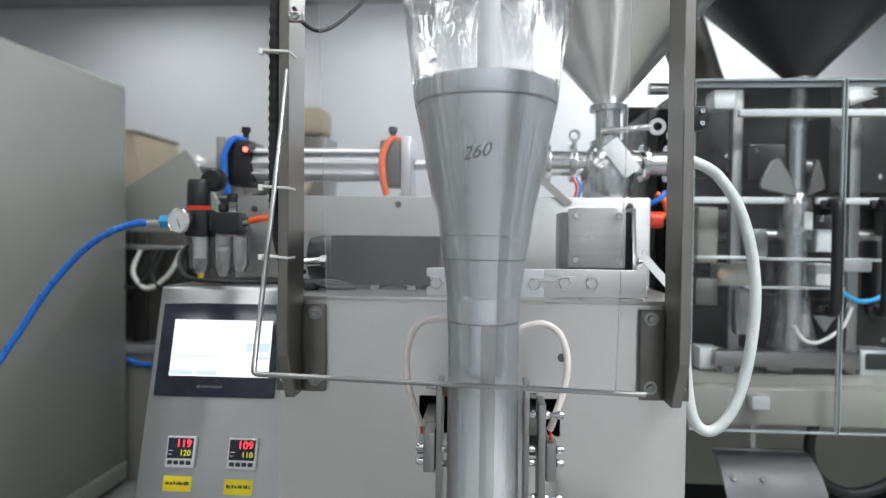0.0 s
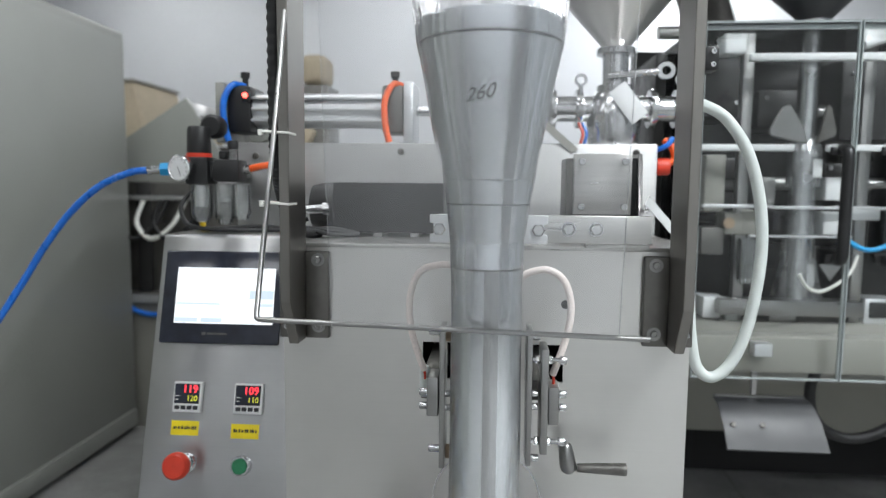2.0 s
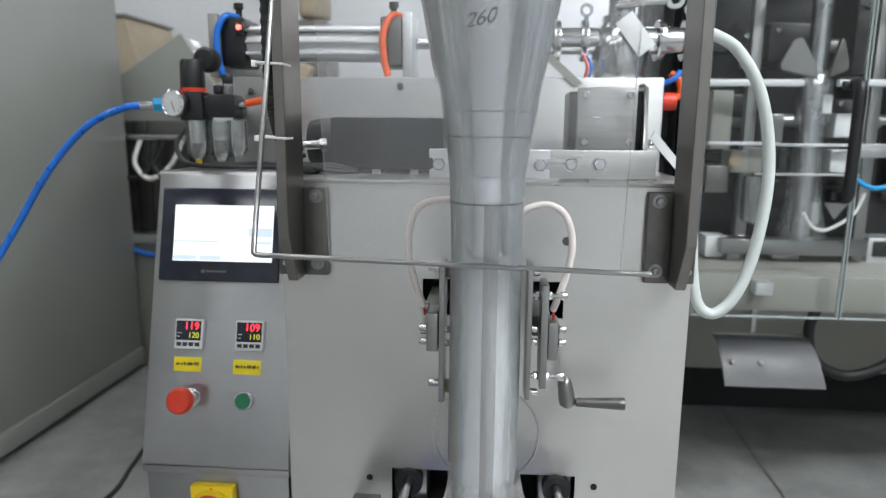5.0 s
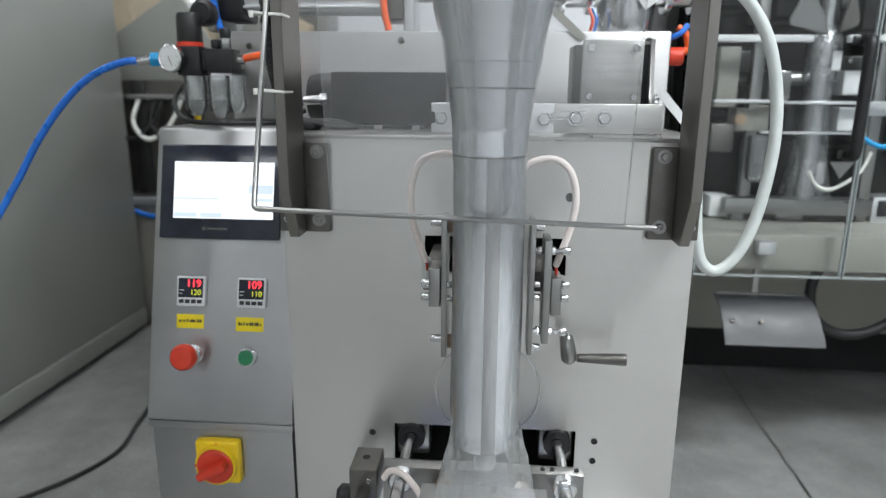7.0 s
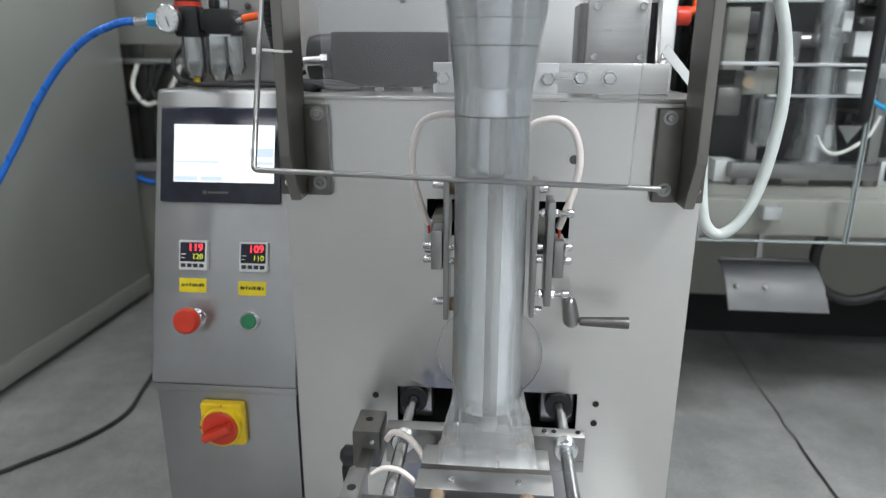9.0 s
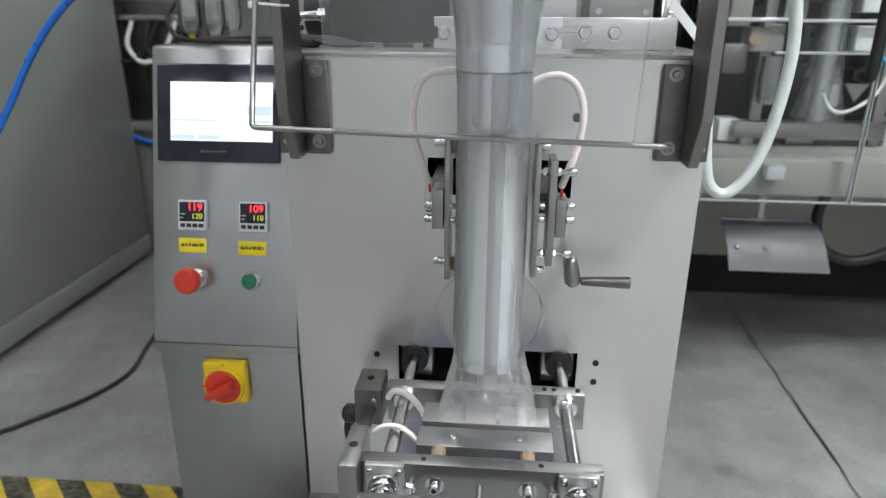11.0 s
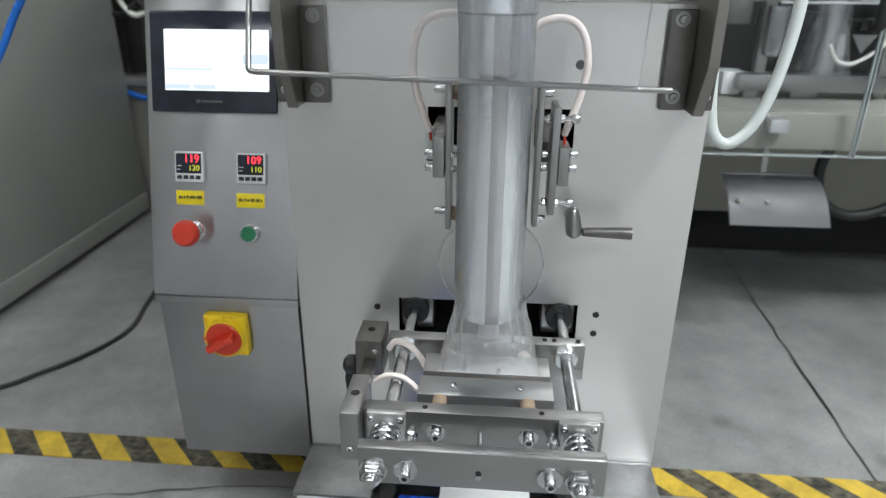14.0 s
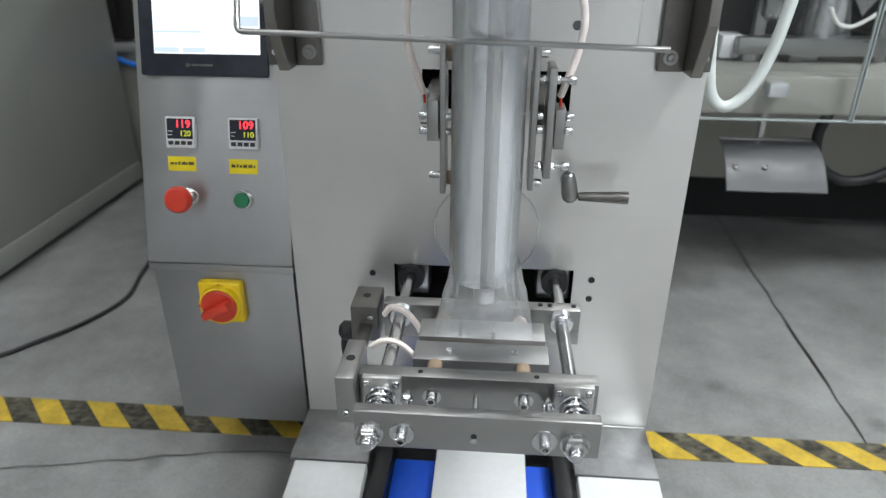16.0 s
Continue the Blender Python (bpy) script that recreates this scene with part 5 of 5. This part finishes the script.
def second_machine():
    G = 0.60
    t = thing("second_packing_machine", (1.0, 1.0, 0), "cream packing machine standing behind a clear guard", "packing machine")
    part("front_beam", box(0.50, 1.70, 0.64, 0.70, 0.555, 0.640, 0.004), CREAM, t)
    part("table", box(0.50, 1.70, 0.70, 1.45, 0.60, 0.640, 0.004), CREAM, t)
    # Inner panels coloured near-black to hold the interior's shade.
    part("back_panel", box(0.50, 1.70, 1.18, 1.24, 0.645, 1.40, 0.004), MACHDARK, t, "rear panel coloured near-black for the shaded interior")
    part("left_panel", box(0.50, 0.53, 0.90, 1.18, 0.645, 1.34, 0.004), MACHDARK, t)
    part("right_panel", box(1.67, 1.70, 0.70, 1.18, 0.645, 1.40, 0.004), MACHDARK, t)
    # Unseen panel added to stop light from the right reaching under the table.
    part("unseen_light_shield", box(1.66, 1.70, 0.745, 1.39, 0.05, 0.598, 0.003), CREAM, t)
    part("lower_cabinet", box(0.50, 1.70, 1.10, 1.50, 0.24, 0.60, 0.004), CREAM, t)
    # Solid near-black block added in place of the shadow under the machine.
    part("shade_block", box(0.50, 1.70, 1.25, 1.50, 0.05, 0.239, 0.004), SHADE_BLACK, t, "near-black block standing in for the shade below the cabinet")
    for x in (0.53, 1.66):
        for y in (0.72, 1.42):
            part("leg", box(x - 0.02, x + 0.02, y - 0.02, y + 0.02, 0.05, 0.598, 0.003), DARKSTEEL, t)
            part("leg_foot", cyl((x, y, 0), (x, y, 0.05), 0.03, 16), BLACKRUB, t)
    for gx0, gx1, gz, th, ry in ((0.546, 0.70, 0.947, 0.008, 0.80), (0.70, 0.99, 0.945, 0.007, 0.80), (0.654, 0.876, 0.880, 0.005, 0.78)):
        (x0, z0), (x1, _) = back(gx0, gz, ry), back(gx1, gz, ry)
        part("rail", box(x0, x1 - 0.0005, ry, ry + 0.015, z0 - th / 2, z0 + th / 2, 0.001), ALU, t)
    for gx in (0.631, 0.888):
        x, _ = back(gx, 1.2, 0.84)
        part("upright", box(x - 0.014, x + 0.014, 0.835, 0.860, 0.64, 1.40, 0.003), MILLED, t)
    x0, z0 = back(0.631, 1.273, 0.78)
    x1, _ = back(0.925, 1.273, 0.78)
    part("cross_bar", box(x0, x1 + 0.1, 0.765, 0.785, z0 - 0.009, z0 + 0.009, 0.003), WHITEPL, t, "white plastic cross bar")
    x1, z1 = back(0.734, 1.077, 0.78)
    part("cross_bar", box(0.53, x1, 0.765, 0.785, z1 - 0.008, z1 + 0.008, 0.003), WHITEPL, t, "white plastic cross bar")
    part("cross_bar", box(x1 + 0.08, 1.5, 0.765, 0.785, z1 - 0.008, z1 + 0.008, 0.003), WHITEPL, t, "white plastic cross bar")
    x, _ = back(0.7605, 1.1, 0.84)
    tube = part("forming_tube", cyl((x, 0.84, 0.70), (x, 0.84, 1.36), 0.024, 32), CHROME, t)
    part("collar", lathe([(0.025, 1.03), (0.031, 1.03), (0.036, 1.10), (0.029, 1.11), (0.025, 1.11)], 32, Matrix.Translation((x, 0.84, 0))), CHROME, tube)
    for s, w, mat in ((-1, 0.105, MILLED), (1, 0.058, DARKSTEEL)):
        part("shoulder", prism([(x + s * 0.010, 1.098), (x + s * 0.022, 1.140), (x + s * w * 0.55, 1.196), (x + s * w * 0.72, 1.190), (x + s * w, 1.132), (x + s * w * 0.96, 1.118)], 0.800, 0.809, "y", bevel=0.002), mat, tube)
    part("film_wrap", lathe([(0.040, 0.99), (0.040, 1.09), (0.030, 1.12)], 40, Matrix.Translation((x, 0.84, 0))), FILM, tube, "loose clear film round the tube")
    part("tag", box(x + 0.006, x + 0.028, 0.80, 0.803, 1.015, 1.06, 0.001), WHITEPL, tube, "white paper tag")
    for bx, bz, w, h, mat in ((0.563, 0.998, 0.044, 0.125, CREAM), (0.608, 0.909, 0.040, 0.048, CREAM), (0.640, 0.912, 0.034, 0.056, CREAM), (0.671, 0.982, 0.046, 0.060, MILLED), (0.817, 0.988, 0.036, 0.050, WHITEPL),
                              (0.817, 0.912, 0.038, 0.050, WHITEPL), (0.574, 0.720, 0.048, 0.048, WHITEPL), (0.614, 0.710, 0.026, 0.054, WHITEPL), (0.592, 0.680, 0.014, 0.060, DARKSTEEL), (0.776, 0.797, 0.026, 0.050, WHITEPL),
                              (0.934, 0.716, 0.074, 0.062, ALU), (0.935, 0.722, 0.055, 0.036, BLACK), (0.563, 0.870, 0.050, 0.060, DARKSTEEL), (0.975, 0.92, 0.10, 0.14, BLACK), (0.572, 0.665, 0.03, 0.035, BLACK), (0.888, 0.935, 0.060, 0.030, ALU),
                              (0.700, 0.915, 0.016, 0.046, INK), (0.594, 1.296, 0.046, 0.034, WHITEPL), (0.660, 0.668, 0.070, 0.016, MILLED), (0.725, 0.700, 0.060, 0.020, MILLED)):
        px, pz = back(bx, bz, 0.86)
        w, h = w * 1.17, h * 1.17
        deep = 0.005 if mat is BLACK else 0.0
        part("control_block", box(px - w / 2, px + w / 2, 0.83 - deep, 0.90, pz - h / 2, pz + h / 2, 0.004), mat, t)
        part("block_stay", box(px - 0.006, px + 0.006, 0.90, 1.18, pz - 0.006, pz + 0.006), MACHDARK, t)
    # Brown disc painted on for the dark round hole in the cream block.
    px, pz = back(0.604, 0.909, 0.83)
    part("hole_disc", cyl((px, 0.832, pz), (px, 0.82, pz), 0.014, 18), BROWN, t)
    px, pz = back(0.651, 0.874, 0.80)
    part("filter_bowl", lathe([(0.012, pz - 0.118), (0.024, pz - 0.108), (0.026, pz - 0.09), (0.026, pz), (0.022, pz), (0.022, pz - 0.09), (0.012, pz - 0.114)], 28, Matrix.Translation((px, 0.80, 0))), BOWL, t, "clear filter bowl")
    x0, z0 = back(0.805, 0.819, 0.82)
    x1, z1 = back(0.856, 0.782, 0.82)
    part("deflector", prism([(x0, z0), (x1, z0), ((x0 + x1) / 2, z1)], 0.815, 0.820, "y"), MILLED, t)
    x0, z0 = back(0.87, 1.300, 0.80)
    x1, z1 = back(0.99, 1.340, 0.80)
    part("light_strut", cyl((x0, 0.80, z0), (x1, 0.80, z1), 0.013, 14), WHITEPL, t)
    # Boxes in the same near-black, their interior shade put into the colour.
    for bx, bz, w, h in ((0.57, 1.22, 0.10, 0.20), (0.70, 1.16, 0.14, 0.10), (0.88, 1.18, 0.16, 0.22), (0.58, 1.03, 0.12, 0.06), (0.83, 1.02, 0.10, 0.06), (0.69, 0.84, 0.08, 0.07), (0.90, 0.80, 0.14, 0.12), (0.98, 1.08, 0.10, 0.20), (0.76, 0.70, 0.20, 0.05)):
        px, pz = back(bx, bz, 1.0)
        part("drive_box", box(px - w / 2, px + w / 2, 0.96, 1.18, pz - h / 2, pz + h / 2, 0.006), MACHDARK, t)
        cap_screw(t, (px - w * 0.35, 0.96, pz + h * 0.3), (0, -1, 0), 0.007, 0.006)
        cap_screw(t, (px + w * 0.35, 0.96, pz - h * 0.3), (0, -1, 0), 0.007, 0.006)
    for z in (1.0, 1.2, 1.42):
        part("shaft", cyl((0.53, 1.02, z), (1.65, 1.02, z), 0.018, 16), MILLED, t)
    part("film_jaw", box(0.66, 1.02, 0.80, 0.86, 0.66, 0.70, 0.003), MILLED, t)
    bagx, _ = back(0.76, 0.8, 0.84)
    part("film_bag", lathe([(0.030, 0.99), (0.034, 0.9), (0.040, 0.8), (0.060, 0.71), (0.062, 0.70)], 40, Matrix.Translation((bagx, 0.84, 0)), wobble=lambda a, z: 0.008 * noise.noise(Vector((math.cos(a) * 3, math.sin(a) * 3, z * 12)))), FILM, t, "crinkled clear film bag")
    g = thing("machine_guard", (0.95, G, 0.64), "clear acrylic guard doors with black handles", "guard")
    for x0, x1 in ((0.536, 0.864), (0.868, 1.45)):
        d = part("guard_door", box(x0, x1, G, G + 0.006, 0.549, 1.352), ACRYLIC, g, smooth=False)
        d.visible_shadow = False
        for q in ((x0, x0 + 0.003, 0.549, 1.352), (x1 - 0.003, x1, 0.549, 1.352), (x0 + 0.003, x1 - 0.003, 0.549, 0.553), (x0 + 0.003, x1 - 0.003, 1.347, 1.352)):
            part("polished_edge", box(q[0], q[1], G - 0.001, G + 0.007, q[2], q[3]), ACRYLIC_EDGE, d, smooth=False)
        part("door_catch", box((x0 + x1) / 2 - 0.02, (x0 + x1) / 2 + 0.02, G + 0.007, 0.64, 0.60, 0.63, 0.002), ALU, d)
    part("guard_top", box(0.536, 1.45, G + 0.008, 1.18, 1.345, 1.351), ACRYLIC, g, smooth=False).visible_shadow = False
    part("top_rail", box(0.536, 1.45, G + 0.008, G + 0.014, 1.335, 1.345), ACRYLIC_EDGE, g, smooth=False)
    part("guard_end", box(0.530, 0.5355, G, 1.0, 0.645, 1.352), ACRYLIC, g, smooth=False)
    for hx in (0.838, 0.945):
        h = part("door_handle", sweep([(hx - 0.0, G, 1.072), (hx, G - 0.022, 1.072), (hx, G - 0.034, 1.06), (hx, G - 0.035, 1.0), (hx, G - 0.035, 0.90), (hx, G - 0.034, 0.842), (hx, G - 0.022, 0.83), (hx, G, 0.83)], 0.0125, 14, 6), BLACK, g, "black door handle")
        for z in (1.07, 0.832):
            part("handle_pad", box(hx - 0.025, hx + 0.014, G - 0.012, G - 0.0005, z - 0.010, z + 0.010, 0.004), BLACK, h)
    c = thing("grey_lead", (0.85, 0.66, 0.72), "thin grey lead sagging inside the guard", "cable")
    pts = [(0.765, 0.795), (0.785, 0.765), (0.815, 0.757), (0.85, 0.775), (0.875, 0.80), (0.89, 0.84)]
    part("lead", sweep([(*[back(x, z, 0.74)[0]], 0.74, back(x, z, 0.74)[1]) for x, z in pts], 0.0045, 10, 6), TIE, c)
    b = thing("blue_loop", (0.95, 0.74, 0.87), "bright blue air line inside the guard", "hose")
    pts = [(0.868, 0.872), (0.885, 0.86), (0.91, 0.852), (0.94, 0.858), (0.98, 0.88)]
    part("line", sweep([(back(x, z, 0.74)[0], 0.74, back(x, z, 0.74)[1]) for x, z in pts], 0.006, 10, 6), CYAN, b)
    # discharge chute under the beam
    h = thing("outlet_chute", (0.72, 0.6, 0.40), "curved galvanised outlet chute below the second machine", "chute")
    bm = bmesh.new()
    prev = None
    for k in range(9):
        a = k / 8
        y, z = 0.66 - 0.10 * a, 0.488 - 0.092 * a + 0.022 * math.sin(math.pi * a)
        row = [bm.verts.new((x + (0.012 * a if i else 0.004 * a), y + dy, z)) for i, (x, dy) in enumerate(((0.610, 0), (0.826, 0)))]
        row += [bm.verts.new(v.co + Vector((0, 0.003, -0.003))) for v in reversed(row)]
        if prev:
            for i in range(4):
                bm.faces.new((prev[i], prev[(i + 1) % 4], row[(i + 1) % 4], row[i]))
        else:
            bm.faces.new(row)
        prev = row
    bm.faces.new(prev[::-1])
    # Galvanised slide, near-black because its shade is painted into the colour.
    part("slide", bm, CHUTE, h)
    part("hanger", box(0.70, 0.712, 0.665, 0.675, 0.492, 0.556), MILLED, h)
    part("hanger_bar", box(0.615, 0.825, 0.664, 0.676, 0.478, 0.490, 0.001), MILLED, h)
    for x in (0.635, 0.70):
        cap_screw(h, (x, 0.590, 0.444), (0, -0.6, 0.6), 0.006, 0.004, DARKSTEEL)
    l = thing("black_cable_loop", (0.98, 0.75, 0.40), "thick black cable hanging in a loop", "cable")
    part("cable_line", sweep([(0.88, 0.72, 0.556), (0.862, 0.72, 0.50), (0.868, 0.72, 0.44), (0.90, 0.72, 0.395), (0.96, 0.72, 0.372), (1.03, 0.72, 0.39), (1.09, 0.72, 0.44), (1.12, 0.72, 0.52), (1.12, 0.72, 0.556)], 0.013, 12, 8), BLACKRUB, l)
    s = thing("second_hopper", (0.95, 0.95, 1.36), "dark steel funnel hopper above the second machine", "hopper")
    # Funnel shares the chute's shade-darkened sheet colour.
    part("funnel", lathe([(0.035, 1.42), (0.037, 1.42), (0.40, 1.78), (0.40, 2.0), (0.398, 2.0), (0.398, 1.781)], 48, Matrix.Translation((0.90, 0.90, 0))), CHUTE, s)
    part("spout", lathe([(0.035, 1.36), (0.040, 1.36), (0.040, 1.419), (0.035, 1.419)], 32, Matrix.Translation((0.90, 0.90, 0))), CHROME, s)
    part("rim", lathe([(0.397, 1.995), (0.408, 1.995), (0.408, 2.006), (0.397, 2.006)], 48, Matrix.Translation((0.90, 0.90, 0))), CHROME, s)
    a = thing("slanted_screw_conveyor", (0.75, 1.6, 1.4), "dark slanted screw conveyor pipe behind the machine", "conveyor")
    part("pipe", cyl((1.35, 1.75, 0.30), (0.62, 1.75, 2.4), 0.09, 28), DARKSTEEL, a)
    part("pipe_stand", box(1.28, 1.42, 1.68, 1.82, 0, 0.42, 0.004), DARKSTEEL, a)


second_machine()


# ---- things farther back ----
def far_things():
    m = thing("beige_machine_cover", (-1.74, 2.75, 0), "beige metal machine cover standing on the floor", "machine")
    part("cover", prism([(-2.10, 0.0), (-1.86, 0.0), (-1.79, 1.32), (-1.84, 1.52), (-2.10, 1.52)], 2.5, 3.0, "y", bevel=0.01), CARTON, m)
    part("lid", box(-2.10, -1.83, 2.49, 3.01, 1.521, 1.535, 0.004), CREAM, m)
    c = thing("inclined_conveyor", (-1.1, 1.7, 0), "dark grey inclined conveyor frame behind the filler", "conveyor")
    tilt = Matrix.Translation((-1.0, 1.74, 1.40)) @ Matrix.Rotation(radians(-32), 4, "Y")
    part("side_plate", box(-0.62, -0.17, -0.08, -0.06, -0.26, 0.02, 0.004, m=tilt), GREYPAINT, c)
    part("belt", box(-0.62, -0.17, -0.059, 0.20, -0.06, 0.0, 0.004, m=tilt), MILLED, c)
    for x, z in ((-1.40, 0.98), (-1.20, 1.10)):
        part("stand", box(x - 0.02, x + 0.02, 1.70, 1.74, 0, z, 0.003), DARKSTEEL, c)
    d = thing("dark_machine_base", (-1.1, 1.6, 0), "dark painted machine base behind the control cabinet", "machine base")
    part("base_body", box(-1.43, -0.74, 1.585, 1.65, 0.555, 0.99, 0.006), DARKSTEEL, d)
    part("top_rail", cyl((-1.46, 1.56, 0.927), (-0.74, 1.56, 0.927), 0.013, 14), CHROME, d)
    for x in (-1.30, -1.08, -0.86):
        part("upright", box(x - 0.03, x + 0.03, 1.575, 1.5845, 0.555, 0.99, 0.003), (MACHDARK if x < -1 else MILLED), d)
    part("shelf", box(-1.48, -0.72, 1.54, 1.65, 0.515, 0.545, 0.003), ALU, d)
    part("lower_body", box(-1.475, -0.72, 1.57, 1.65, 0.0, 0.514, 0.006), CREAM, d)
    part("blue_line", sweep([(-1.38, 1.55, 0.505), (-1.28, 1.545, 0.47), (-1.17, 1.545, 0.48), (-1.05, 1.55, 0.505)], 0.010, 10, 6), BLUE, d, "blue air line")
    for i in range(3):
        x = -1.36 + 0.07 * i
        r = thing("coiled_lead", (x, 1.55, 0.7), "dark lead hanging below the rail", "cable", "hanging leads")
        part("lead", sweep([(x, 1.56, 0.92), (x - 0.02, 1.54, 0.83), (x + 0.04, 1.53, 0.77), (x + 0.12, 1.54, 0.82), (x + 0.17, 1.56, 0.92)], 0.009, 10, 6), BLACKRUB if i != 1 else TIE, r)
    k = thing("white_sacks", (-1.3, 2.2, 0), "pale sacks and sheets piled on a bench", "sacks")
    rng = random.Random(5)
    part("bench", box(-1.55, -0.75, 2.0, 2.4, 1.10, 1.15, 0.004), DARKSTEEL, k)
    for x in (-1.5, -0.8):
        part("bench_leg", box(x - 0.02, x + 0.02, 2.05, 2.35, 0, 1.10), DARKSTEEL, k)
    for i in range(5):
        x = -1.42 + i * 0.14
        part("sack", box(-0.055, 0.055, -0.06, 0.06, 0, 0.09, 0.012, m=Matrix.Translation((x, 2.18, 1.18)) @ Matrix.Rotation(rng.uniform(-0.5, 0.5), 4, "Y") @ Matrix.Rotation(rng.uniform(-0.4, 0.4), 4, "Z")), (GREYPAINT, CARTON, MILLED)[i % 3], k)
    s = thing("brown_sack", (-0.84, 2.6, 0), "brown sack on a tall dark stand behind the post", "sack")
    part("stand", box(-0.94, -0.79, 2.5, 2.75, 0, 1.50, 0.004), DARKSTEEL, s)
    part("sack", box(-0.94, -0.80, 2.5, 2.70, 1.505, 1.66, 0.04, seg=3), CARTON, s)
    w = thing("power_cable", (-0.97, 0.6, 0), "black power cable lying on the concrete floor", "cable")
    part("cable_line", sweep([(-0.60, 1.25, 0.006), (-0.80, 1.12, 0.006), (-0.96, 0.93, 0.006), (-0.955, 0.78, 0.006), (-0.925, 0.62, 0.006), (-0.965, 0.49, 0.006), (-1.04, 0.385, 0.006), (-1.10, 0.32, 0.006), (-1.28, 0.22, 0.006), (-1.31, 0.0, 0.006)], 0.006, 10, 8), BLACKRUB, w)


far_things()
